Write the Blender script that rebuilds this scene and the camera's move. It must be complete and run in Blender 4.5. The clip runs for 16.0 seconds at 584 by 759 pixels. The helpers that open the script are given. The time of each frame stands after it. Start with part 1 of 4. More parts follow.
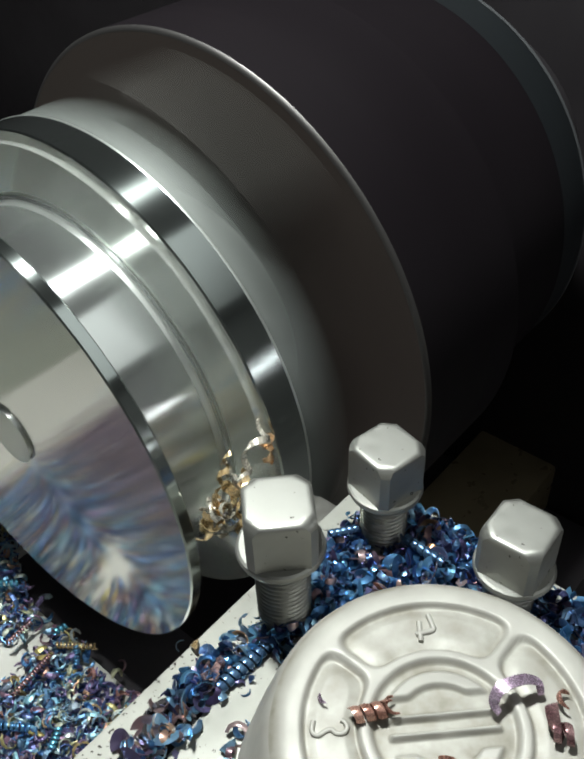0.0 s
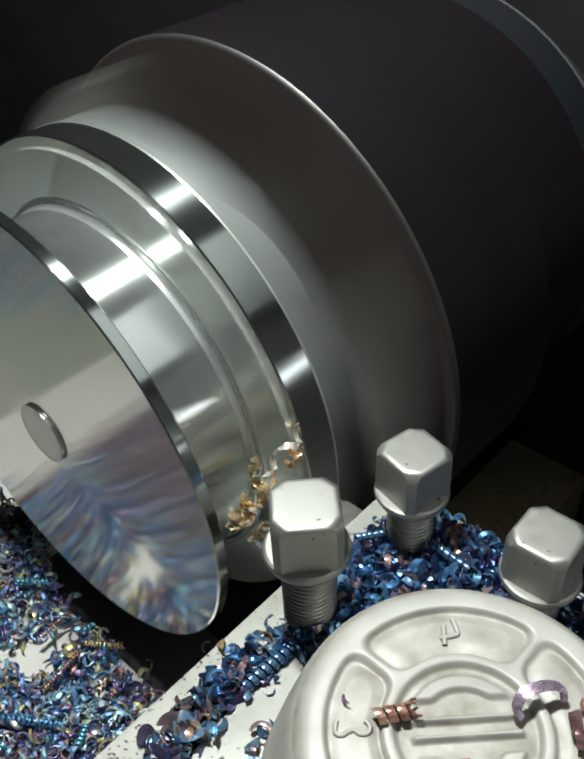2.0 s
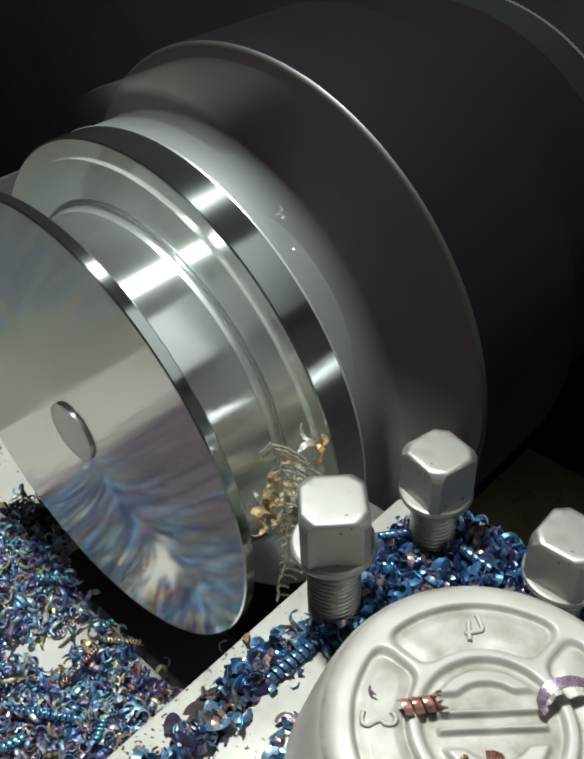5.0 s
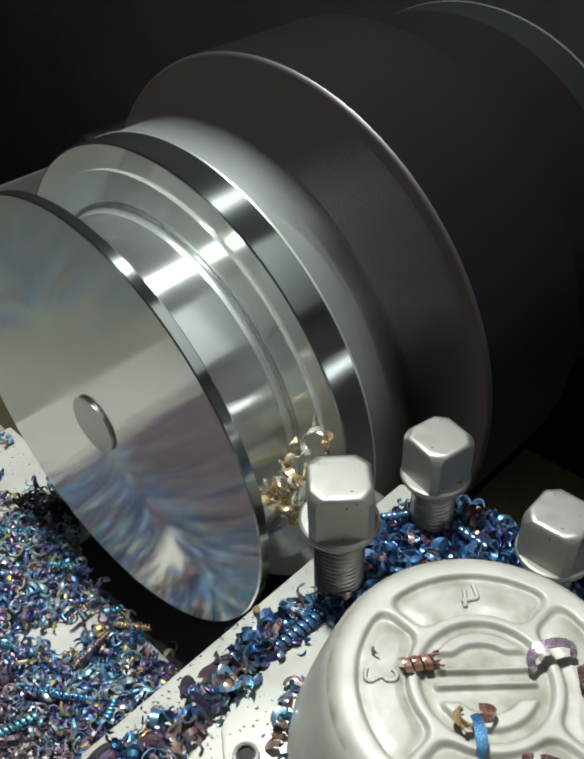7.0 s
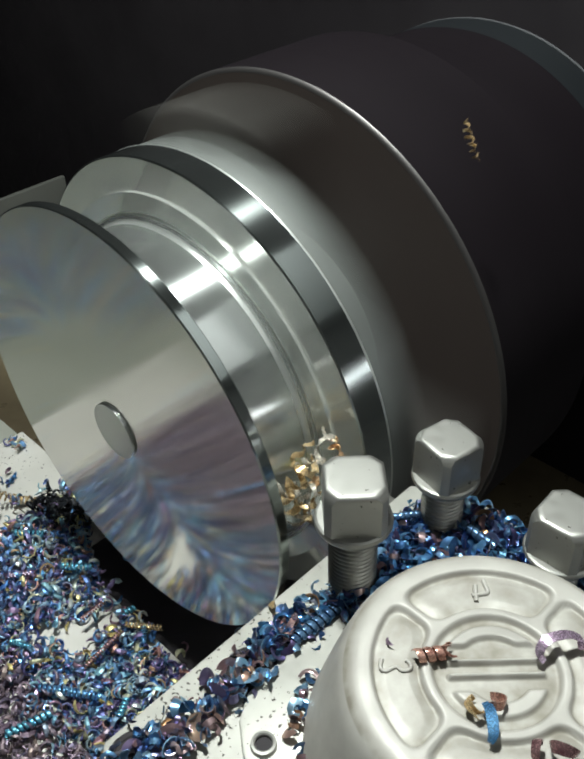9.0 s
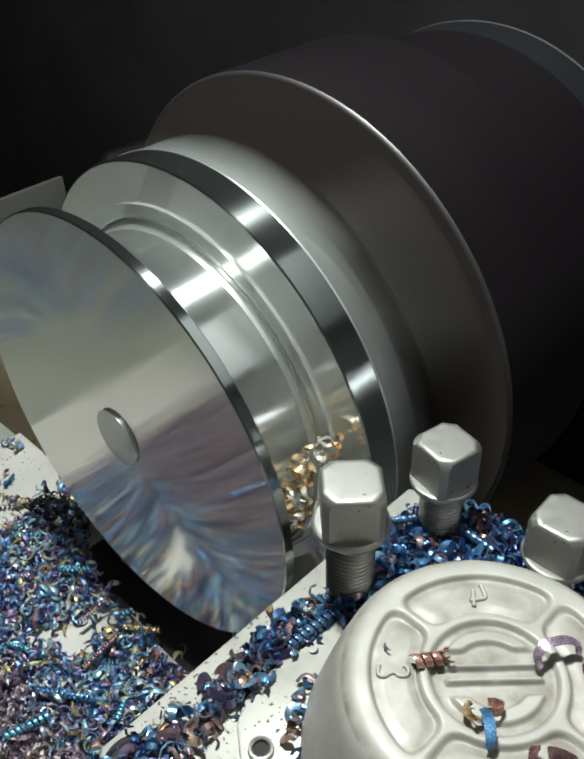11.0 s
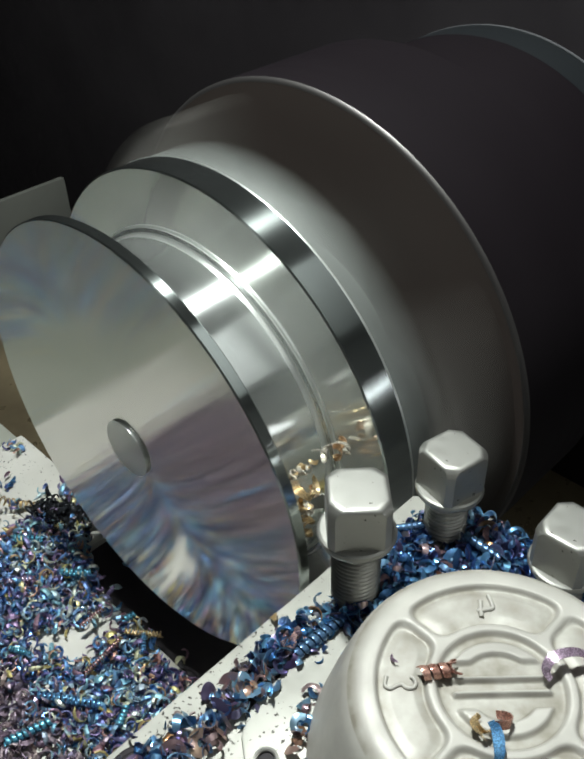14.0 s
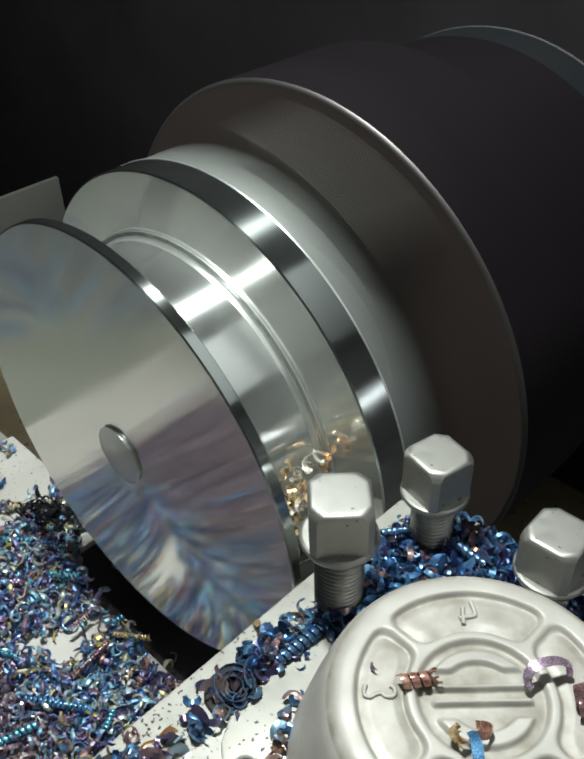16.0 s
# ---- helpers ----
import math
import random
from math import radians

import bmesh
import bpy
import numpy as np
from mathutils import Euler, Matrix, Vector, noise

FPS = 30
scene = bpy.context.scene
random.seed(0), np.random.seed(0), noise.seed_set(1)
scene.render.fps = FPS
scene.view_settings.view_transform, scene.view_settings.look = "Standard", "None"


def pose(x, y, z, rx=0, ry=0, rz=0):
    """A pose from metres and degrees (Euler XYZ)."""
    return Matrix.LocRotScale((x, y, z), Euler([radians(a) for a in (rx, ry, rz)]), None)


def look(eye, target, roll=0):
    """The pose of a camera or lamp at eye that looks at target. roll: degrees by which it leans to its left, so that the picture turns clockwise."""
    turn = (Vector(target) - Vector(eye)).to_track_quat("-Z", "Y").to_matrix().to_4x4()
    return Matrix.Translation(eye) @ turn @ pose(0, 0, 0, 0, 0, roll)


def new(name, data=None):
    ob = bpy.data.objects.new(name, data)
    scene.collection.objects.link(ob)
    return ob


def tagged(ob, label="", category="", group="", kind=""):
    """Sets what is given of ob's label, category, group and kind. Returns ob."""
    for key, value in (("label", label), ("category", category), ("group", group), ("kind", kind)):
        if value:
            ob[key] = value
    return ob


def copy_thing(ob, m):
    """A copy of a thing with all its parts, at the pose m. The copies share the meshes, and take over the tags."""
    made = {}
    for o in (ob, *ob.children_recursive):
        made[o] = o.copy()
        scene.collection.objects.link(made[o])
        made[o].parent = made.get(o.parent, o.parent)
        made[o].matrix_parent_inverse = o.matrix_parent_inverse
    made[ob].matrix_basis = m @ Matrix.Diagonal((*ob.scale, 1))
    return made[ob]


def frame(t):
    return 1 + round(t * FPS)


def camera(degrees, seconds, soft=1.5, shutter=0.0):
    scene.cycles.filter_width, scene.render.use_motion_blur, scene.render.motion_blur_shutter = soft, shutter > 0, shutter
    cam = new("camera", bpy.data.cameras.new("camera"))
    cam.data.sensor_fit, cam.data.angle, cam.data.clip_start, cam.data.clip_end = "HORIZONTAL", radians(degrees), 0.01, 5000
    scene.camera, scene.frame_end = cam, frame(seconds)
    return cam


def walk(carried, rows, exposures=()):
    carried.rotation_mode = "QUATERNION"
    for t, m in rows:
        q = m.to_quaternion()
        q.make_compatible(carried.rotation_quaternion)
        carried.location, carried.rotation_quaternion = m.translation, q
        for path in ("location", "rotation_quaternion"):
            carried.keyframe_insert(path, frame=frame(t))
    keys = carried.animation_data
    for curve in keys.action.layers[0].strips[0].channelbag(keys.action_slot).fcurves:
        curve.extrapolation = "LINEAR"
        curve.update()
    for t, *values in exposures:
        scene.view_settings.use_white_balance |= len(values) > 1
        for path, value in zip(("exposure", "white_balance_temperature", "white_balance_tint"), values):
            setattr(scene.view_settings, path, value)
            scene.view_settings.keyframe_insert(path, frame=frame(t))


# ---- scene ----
# Millimetres round the tool post's hub; x runs along the lathe's axis to the chuck, y away from the operator.
MM = 0.001
Z0 = 1.2          # height of the hub's top over the floor


def at(x, y, z, rx=0, ry=0, rz=0):
    return pose(x * MM, y * MM, Z0 + z * MM, rx, ry, rz)


cam = camera(38.21, 16.0, soft=2.6, shutter=0.5)
PATH = [
    (0.0, -83.9, -36.8, 170.0, -49.56, -40.28, 1.90),
    (0.5, -86.5, -44.0, 171.0, -48.31, -39.73, 1.95),
    (1.0, -85.3, -51.1, 174.4, -47.75, -39.63, 2.16),
    (1.5, -84.9, -47.2, 171.2, -47.34, -39.63, 2.30),
    (2.0, -85.7, -38.7, 171.3, -47.46, -39.76, 2.54),
    (2.5, -91.8, -40.7, 172.4, -47.01, -39.65, 2.68),
    (3.0, -89.9, -42.4, 172.0, -46.58, -39.54, 2.59),
    (3.5, -87.7, -42.4, 172.5, -46.55, -39.57, 2.75),
    (4.0, -87.9, -41.2, 172.1, -46.28, -39.58, 2.58),
    (4.5, -90.5, -41.0, 174.1, -46.27, -39.36, 2.45),
    (5.0, -92.8, -38.6, 172.2, -46.18, -39.15, 2.19),
    (7.5, -107.8, -51.1, 179.3, -45.71, -38.49, 1.76),
    (8.0, -108.4, -52.7, 180.4, -45.71, -38.25, 1.76),
    (8.5, -112.9, -51.6, 182.5, -45.66, -38.04, 1.66),
    (9.0, -115.0, -50.8, 182.1, -45.50, -38.00, 1.61),
    (11.5, -113.1, -49.7, 183.1, -45.57, -38.06, 1.51),
    (12.0, -111.0, -46.2, 181.5, -45.45, -38.02, 1.51),
    (12.5, -112.4, -45.6, 182.2, -45.58, -38.06, 1.48),
    (13.0, -113.7, -46.8, 182.6, -45.49, -38.13, 1.53),
    (13.5, -114.8, -47.2, 184.1, -45.43, -38.07, 1.40),
    (14.0, -112.9, -46.9, 183.6, -45.51, -38.11, 1.46),
    (14.5, -110.8, -46.8, 183.3, -45.47, -38.16, 1.44),
    (15.0, -111.5, -45.3, 181.3, -45.51, -38.15, 1.46),
    (15.5, -108.6, -48.2, 182.8, -45.56, -38.16, 1.45),
    (16.0, -107.4, -48.5, 182.4, -45.37, -38.09, 1.29),
]
walk(cam, [(t, at(x, y, z, 90 + pitch, roll, yaw)) for t, x, y, z, yaw, pitch, roll in PATH], [(0.0, 0.26), (16.0, 0.26)])

AXIS_Z = -56.8                       # the spindle's axis
# the cross slide feeds the tool to the axis: seen from the slide, the axis comes nearer
FEED = [(0.0, 209.0), (1.5, 209.0), (3.5, 209.0), (5.0, 206.7), (9.0, 199.8), (12.5, 193.4), (16.0, 186.8)]


def axis_y(t):
    for (t0, a), (t1, b) in zip(FEED, FEED[1:]):
        if t <= t1:
            return a + (b - a) * (t - t0) / (t1 - t0)
    return FEED[-1][1]


# ---- light ----
world = bpy.data.worlds.new("workshop")
scene.world = world
world.use_nodes = True
world.node_tree.nodes["Background"].inputs[0].default_value = (0.9, 0.95, 1.0, 1)
world.node_tree.nodes["Background"].inputs[1].default_value = 0.02


def area(name, m, sx, sy, watts, colour=(1, 1, 1)):
    lamp = bpy.data.lights.new(name, "AREA")
    lamp.shape, lamp.size, lamp.size_y, lamp.energy, lamp.color = "RECTANGLE", sx, sy, watts, colour
    ob = new(name, lamp)
    ob.matrix_world = m
    return ob


area("work_lamp", at(44, 206, 600), 0.056, 0.054, 6.7, (0.95, 1.0, 0.97))
area("shop_window", look((0.55, -0.95, Z0 + 0.12), (0.06, 0.12, Z0 - 0.03)), 1.1, 0.038, 0.62, (0.95, 0.98, 1.0))
# added broad overhead fill: lifts dark sides and gives soft grey reflections
area("overhead_fill", at(500, -1400, 2040), 2.4, 2.0, 11.0, (0.95, 1.0, 0.98))


# ---- materials ----
def material(name):
    m = bpy.data.materials.new(name)
    m.use_nodes = True
    return m, m.node_tree.nodes, m.node_tree.links, m.node_tree.nodes["Principled BSDF"]


def noise_ramp(nodes, links, scale, stops, detail=6, coord="Object", stretch=(1, 1, 1)):
    tc = nodes.new("ShaderNodeTexCoord")
    mp = nodes.new("ShaderNodeMapping")
    mp.inputs["Scale"].default_value = stretch
    links.new(tc.outputs[coord], mp.inputs[0])
    n = nodes.new("ShaderNodeTexNoise")
    n.inputs["Scale"].default_value, n.inputs["Detail"].default_value = scale, detail
    links.new(mp.outputs[0], n.inputs["Vector"])
    r = nodes.new("ShaderNodeValToRGB")
    while len(r.color_ramp.elements) < len(stops):
        r.color_ramp.elements.new(0.5)
    for e, (p, c) in zip(r.color_ramp.elements, stops):
        e.position, e.color = p, (*c, 1)
    links.new(n.outputs["Fac"], r.inputs[0])
    return r, n


def bump(nodes, links, bsdf, source, strength, distance):
    b = nodes.new("ShaderNodeBump")
    b.inputs["Strength"].default_value, b.inputs["Distance"].default_value = strength, distance
    links.new(source, b.inputs["Height"])
    links.new(b.outputs[0], bsdf.inputs["Normal"])


def surface(name, dark, light, scale, rough=(0.4, 0.6), metal=0.0, bumpiness=0.2, depth=0.0002, fine=6, stretch=(1, 1, 1)):
    """Two tones of a noise at two scales, varying gloss and a fine relief."""
    m, nodes, links, b = material(name)
    r, n = noise_ramp(nodes, links, scale, [(0.3, dark), (0.7, light)], fine, stretch=stretch)
    links.new(r.outputs[0], b.inputs["Base Color"])
    g, n2 = noise_ramp(nodes, links, scale * 7, [(0.3, (rough[0],) * 3), (0.75, (rough[1],) * 3)], 4, stretch=stretch)
    links.new(g.outputs[0], b.inputs["Roughness"])
    b.inputs["Metallic"].default_value = metal
    bump(nodes, links, b, n2.outputs["Fac"], bumpiness, depth)
    return m


def turned(name, tone, rough, aniso, spread=0.03, metal=1.0, bands=900):
    """Metal fresh from the lathe: grooves run round the axis, so gloss spreads across them."""
    m, nodes, links, b = material(name)
    b.inputs["Metallic"].default_value = metal
    b.inputs["Base Color"].default_value = (*tone, 1)
    b.inputs["Anisotropic"].default_value = aniso
    b.inputs["Anisotropic Rotation"].default_value = 0.25
    t = nodes.new("ShaderNodeTangent")
    t.direction_type, t.axis = "RADIAL", "X"
    links.new(t.outputs[0], b.inputs["Tangent"])
    # bands of slightly different finish, ring by ring
    tc = nodes.new("ShaderNodeTexCoord")
    sep = nodes.new("ShaderNodeSeparateXYZ")
    links.new(tc.outputs["Object"], sep.inputs[0])
    hyp = nodes.new("ShaderNodeVectorMath")
    hyp.operation = "LENGTH"
    comb = nodes.new("ShaderNodeCombineXYZ")
    links.new(sep.outputs["Y"], comb.inputs["Y"])
    links.new(sep.outputs["Z"], comb.inputs["Z"])
    links.new(comb.outputs[0], hyp.inputs[0])
    add = nodes.new("ShaderNodeMath")
    add.operation = "ADD"
    links.new(hyp.outputs["Value"], add.inputs[0])
    links.new(sep.outputs["X"], add.inputs[1])
    n = nodes.new("ShaderNodeTexNoise")
    n.noise_dimensions = "1D"
    n.inputs["Scale"].default_value, n.inputs["Detail"].default_value = bands, 3
    links.new(add.outputs[0], n.inputs["W"])
    r = nodes.new("ShaderNodeValToRGB")
    r.color_ramp.elements[0].position, r.color_ramp.elements[1].position = 0.3, 0.7
    r.color_ramp.elements[0].color = (rough - spread,) * 3 + (1,)
    r.color_ramp.elements[1].color = (rough + spread,) * 3 + (1,)
    links.new(n.outputs["Fac"], r.inputs[0])
    links.new(r.outputs[0], b.inputs["Roughness"])
    return m


M_FACE = turned("turned_face", (0.79, 0.78, 0.75), 0.106, 1.0, 0.003, 0.88)
M_CUT = turned("fresh_cut_face", (0.82, 0.84, 0.80), 0.09, 1.0, 0.01, 0.74, 700)
M_DRUM = turned("turned_drum", (0.80, 0.84, 0.82), 0.205, 1.0, 0.004, 0.94)
M_RIM = turned("turned_rim", (0.48, 0.53, 0.515), 0.16, 1.0, 0.002, 0.98)
M_OLDFACE = turned("grooved_face", (0.78, 0.81, 0.77), 0.15, 1.0, 0.018, 0.78, 520)
M_BRIGHT = turned("bright_chamfer", (0.68, 0.71, 0.68), 0.33, 0.6, 0.03, 0.85)
M_NUB = turned("sawn_nub", (0.60, 0.62, 0.59), 0.3, 0.8, 0.02, 0.7)
M_STOCK = surface("rough_stock", (0.19, 0.205, 0.195), (0.25, 0.267, 0.252), 60, (0.42, 0.6), 0.72)
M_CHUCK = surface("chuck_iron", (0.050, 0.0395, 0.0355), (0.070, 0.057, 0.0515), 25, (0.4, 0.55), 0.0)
# side: its dimness beside the brown face is put into the colour
M_CHUCK_SIDE = surface("dimmed_side_iron", (0.0048, 0.0034, 0.0046), (0.0076, 0.0058, 0.0072), 25, (0.46, 0.6), 0.0)
M_CHUCK_EDGE = surface("chuck_edge_steel", (0.085, 0.08, 0.079), (0.13, 0.124, 0.122), 40, (0.42, 0.55), 0.9)
M_BACK_EDGE = surface("bright_back_edge", (0.07, 0.073, 0.077), (0.11, 0.115, 0.12), 40, (0.4, 0.55), 0.4)
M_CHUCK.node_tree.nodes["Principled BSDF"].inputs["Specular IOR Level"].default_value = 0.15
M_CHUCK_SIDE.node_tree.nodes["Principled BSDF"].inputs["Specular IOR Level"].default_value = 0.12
M_SHEEN = surface("blue_grey_sheen", (0.013, 0.0155, 0.0175), (0.02, 0.024, 0.027), 30, (0.35, 0.5), 0.5)
M_JAW = surface("jaw_steel", (0.042, 0.040, 0.036), (0.066, 0.063, 0.057), 40, (0.45, 0.6), 0.5)
M_PLATE = surface("ground_plate", (0.31, 0.31, 0.28), (0.43, 0.43, 0.39), 45, (0.35, 0.55), 0.35, 0.25)
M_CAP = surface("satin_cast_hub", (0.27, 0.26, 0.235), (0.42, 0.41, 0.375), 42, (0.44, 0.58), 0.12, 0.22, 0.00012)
M_BOLT = surface("worn_bolt_steel", (0.32, 0.32, 0.297), (0.38, 0.38, 0.353), 30, (0.42, 0.54), 0.9, 0.16, 0.0002)
M_THREAD = surface("oily_thread_steel", (0.24, 0.24, 0.225), (0.44, 0.44, 0.41), 150, (0.35, 0.5), 0.9)
M_BED = surface("slide_top_steel", (0.52, 0.515, 0.47), (0.66, 0.65, 0.60), 22, (0.35, 0.55), 0.2, 0.2)
M_WAY = surface("oily_bed_way", (0.10, 0.08, 0.05), (0.22, 0.18, 0.11), 14, (0.25, 0.45), 0.5)
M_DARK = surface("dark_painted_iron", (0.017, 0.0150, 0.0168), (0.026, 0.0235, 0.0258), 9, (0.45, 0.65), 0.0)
M_STRIP = surface("dark_strip_iron", (0.028, 0.025, 0.029), (0.06, 0.053, 0.06), 30, (0.3, 0.5), 0.0)
M_GREEN = surface("grey_green_paint", (0.20, 0.215, 0.18), (0.27, 0.28, 0.24), 12, (0.4, 0.6), 0.0)
M_GREY = surface("grey_painted_iron", (0.07, 0.073, 0.066), (0.11, 0.113, 0.10), 9, (0.45, 0.65), 0.0)
M_CEIL = surface("ceiling_paint", (0.34, 0.34, 0.33), (0.46, 0.46, 0.44), 2, (0.7, 0.9), 0.0)
M_FLOOR = surface("concrete", (0.22, 0.215, 0.205), (0.36, 0.35, 0.335), 3, (0.7, 0.9), 0.0)
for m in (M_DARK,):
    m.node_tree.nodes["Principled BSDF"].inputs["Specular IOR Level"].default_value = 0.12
# back walls hold the room's dimness; unseen pale ones add bounce light
M_WALL = surface("dimmed_back_wall", (0.018, 0.016, 0.0185), (0.028, 0.0255, 0.029), 2, (0.7, 0.9), 0.0)
M_BOUNCE_WALL = surface("bounce_wall_pale", (0.42, 0.41, 0.405), (0.54, 0.53, 0.52), 2, (0.7, 0.9), 0.0)
M_TOOL = surface("tool_holder_steel", (0.30, 0.29, 0.27), (0.45, 0.44, 0.41), 90, (0.3, 0.45), 0.9)
M_CARBIDE = surface("carbide_insert", (0.45, 0.36, 0.12), (0.6, 0.5, 0.2), 120, (0.25, 0.35), 0.9)


def gritty(m, scale, amount):
    """Adds dark grit specks to a surface made above."""
    nodes, links = m.node_tree.nodes, m.node_tree.links
    b = nodes["Principled BSDF"]
    old = b.inputs["Base Color"].links[0].from_socket
    tc = nodes.new("ShaderNodeTexCoord")
    v = nodes.new("ShaderNodeTexNoise")
    v.inputs["Scale"].default_value, v.inputs["Detail"].default_value = scale, 2
    links.new(tc.outputs["Object"], v.inputs["Vector"])
    w = nodes.new("ShaderNodeTexNoise")
    w.inputs["Scale"].default_value = scale / 14
    links.new(tc.outputs["Object"], w.inputs["Vector"])
    mul = nodes.new("ShaderNodeMath")
    mul.operation = "MULTIPLY_ADD"
    mul.inputs[1].default_value = 0.35
    links.new(w.outputs["Fac"], mul.inputs[0])
    links.new(v.outputs["Fac"], mul.inputs[2])
    r = nodes.new("ShaderNodeValToRGB")
    r.color_ramp.elements[0].position, r.color_ramp.elements[1].position = amount, amount + 0.03
    links.new(mul.outputs[0], r.inputs[0])
    mix = nodes.new("ShaderNodeMix")
    mix.data_type = "RGBA"
    mix.inputs["B"].default_value = (0.05, 0.045, 0.04, 1)
    links.new(r.outputs[0], mix.inputs["Factor"])
    links.new(old, mix.inputs["A"])
    links.new(mix.outputs["Result"], b.inputs["Base Color"])


def hollow_tone(m):
    """Pale crests over a stained cast ground, darkened by height to paint the hollows' shade."""
    nodes, links = m.node_tree.nodes, m.node_tree.links
    b = nodes["Principled BSDF"]
    old = b.inputs["Base Color"].links[0].from_socket
    tc = nodes.new("ShaderNodeTexCoord")
    sep = nodes.new("ShaderNodeSeparateXYZ")
    links.new(tc.outputs["Object"], sep.inputs[0])
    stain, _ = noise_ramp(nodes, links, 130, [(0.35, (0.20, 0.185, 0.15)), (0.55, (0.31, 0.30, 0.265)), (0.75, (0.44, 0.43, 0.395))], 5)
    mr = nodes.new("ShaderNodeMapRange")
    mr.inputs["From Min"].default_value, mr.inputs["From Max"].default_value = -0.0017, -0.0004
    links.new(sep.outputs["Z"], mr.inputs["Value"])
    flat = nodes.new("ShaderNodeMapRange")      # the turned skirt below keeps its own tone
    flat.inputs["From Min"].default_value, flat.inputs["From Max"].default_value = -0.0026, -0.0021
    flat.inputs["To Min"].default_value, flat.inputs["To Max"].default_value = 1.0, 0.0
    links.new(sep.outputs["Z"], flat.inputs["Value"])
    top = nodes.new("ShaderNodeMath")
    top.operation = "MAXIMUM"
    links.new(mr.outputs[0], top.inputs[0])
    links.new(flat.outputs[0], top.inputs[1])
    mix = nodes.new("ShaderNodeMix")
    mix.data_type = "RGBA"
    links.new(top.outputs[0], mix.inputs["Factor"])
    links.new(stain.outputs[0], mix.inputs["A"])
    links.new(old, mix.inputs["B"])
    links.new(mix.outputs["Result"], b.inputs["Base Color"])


hollow_tone(M_CAP)
gritty(M_PLATE, 700, 0.845)
gritty(M_BED, 500, 0.88)
gritty(M_BOLT, 620, 0.89)


POST_TINTS = [(0.0, (0.07, 0.20, 0.42)), (0.16, (0.27, 0.48, 0.68)), (0.30, (0.04, 0.08, 0.20)), (0.42, (0.22, 0.15, 0.24)), (0.54, (0.10, 0.27, 0.52)),
              (0.64, (0.38, 0.60, 0.76)), (0.74, (0.27, 0.17, 0.19)), (0.85, (0.55, 0.42, 0.42)), (0.95, (0.52, 0.28, 0.12)), (1.0, (0.68, 0.55, 0.47))]
BED_TINTS = [(0.0, (0.11, 0.29, 0.73)), (0.14, (0.40, 0.73, 0.83)), (0.27, (0.07, 0.10, 0.30)), (0.40, (0.40, 0.28, 0.45)), (0.50, (0.14, 0.39, 0.82)),
             (0.60, (0.62, 0.81, 0.83)), (0.68, (0.20, 0.18, 0.39)), (0.77, (0.62, 0.34, 0.30)), (0.86, (0.75, 0.65, 0.27)), (0.94, (0.75, 0.81, 0.66)), (1.0, (0.75, 0.81, 0.83))]


def tempered(name, per_island, stops):
    """Steel chips blued by heat: straw, brown, purple and blue."""
    m, nodes, links, b = material(name)
    if per_island:
        rnd = nodes.new("ShaderNodeNewGeometry").outputs["Random Per Island"]
    else:
        rnd = nodes.new("ShaderNodeObjectInfo").outputs["Random"]
    r = nodes.new("ShaderNodeValToRGB")
    while len(r.color_ramp.elements) < len(stops):
        r.color_ramp.elements.new(0.5)
    for e, (p, c) in zip(r.color_ramp.elements, stops):
        e.position, e.color = p, (*c, 1)
    links.new(rnd, r.inputs[0])
    # heat colours drift along a chip
    tc = nodes.new("ShaderNodeTexCoord")
    n = nodes.new("ShaderNodeTexNoise")
    n.inputs["Scale"].default_value = 260
    links.new(tc.outputs["Object"], n.inputs["Vector"])
    hsv = nodes.new("ShaderNodeHueSaturation")
    mr = nodes.new("ShaderNodeMapRange")
    mr.inputs["To Min"].default_value, mr.inputs["To Max"].default_value = 0.47, 0.53
    links.new(n.outputs["Fac"], mr.inputs["Value"])
    links.new(mr.outputs[0], hsv.inputs["Hue"])
    hsv.inputs["Value"].default_value = 0.8 if name in ("blued_chips", "plum_chips") else 1.0
    links.new(r.outputs[0], hsv.inputs["Color"])
    links.new(hsv.outputs[0], b.inputs["Base Color"])
    b.inputs["Metallic"].default_value, b.inputs["Roughness"].default_value = 0.72 if name in ("blued_chips", "plum_chips") else 0.8, 0.5 if name in ("blued_chips", "plum_chips") else 0.28
    return m


M_CHIP = tempered("blued_chip", False, POST_TINTS)
M_CHIPS = tempered("blued_chips", True, BED_TINTS)
M_PLUMS = tempered("plum_chips", True, [(0.0, (0.24, 0.17, 0.24)), (0.2, (0.42, 0.33, 0.40)), (0.4, (0.14, 0.13, 0.22)), (0.6, (0.50, 0.40, 0.42)), (0.8, (0.30, 0.25, 0.34)), (1.0, (0.52, 0.42, 0.38))])


def heat(name, dark, light, rough=0.24):
    m = surface(name, dark, light, 300, (rough - 0.04, rough + 0.1), 0.65, 0.1, 0.0001, 3)
    return m


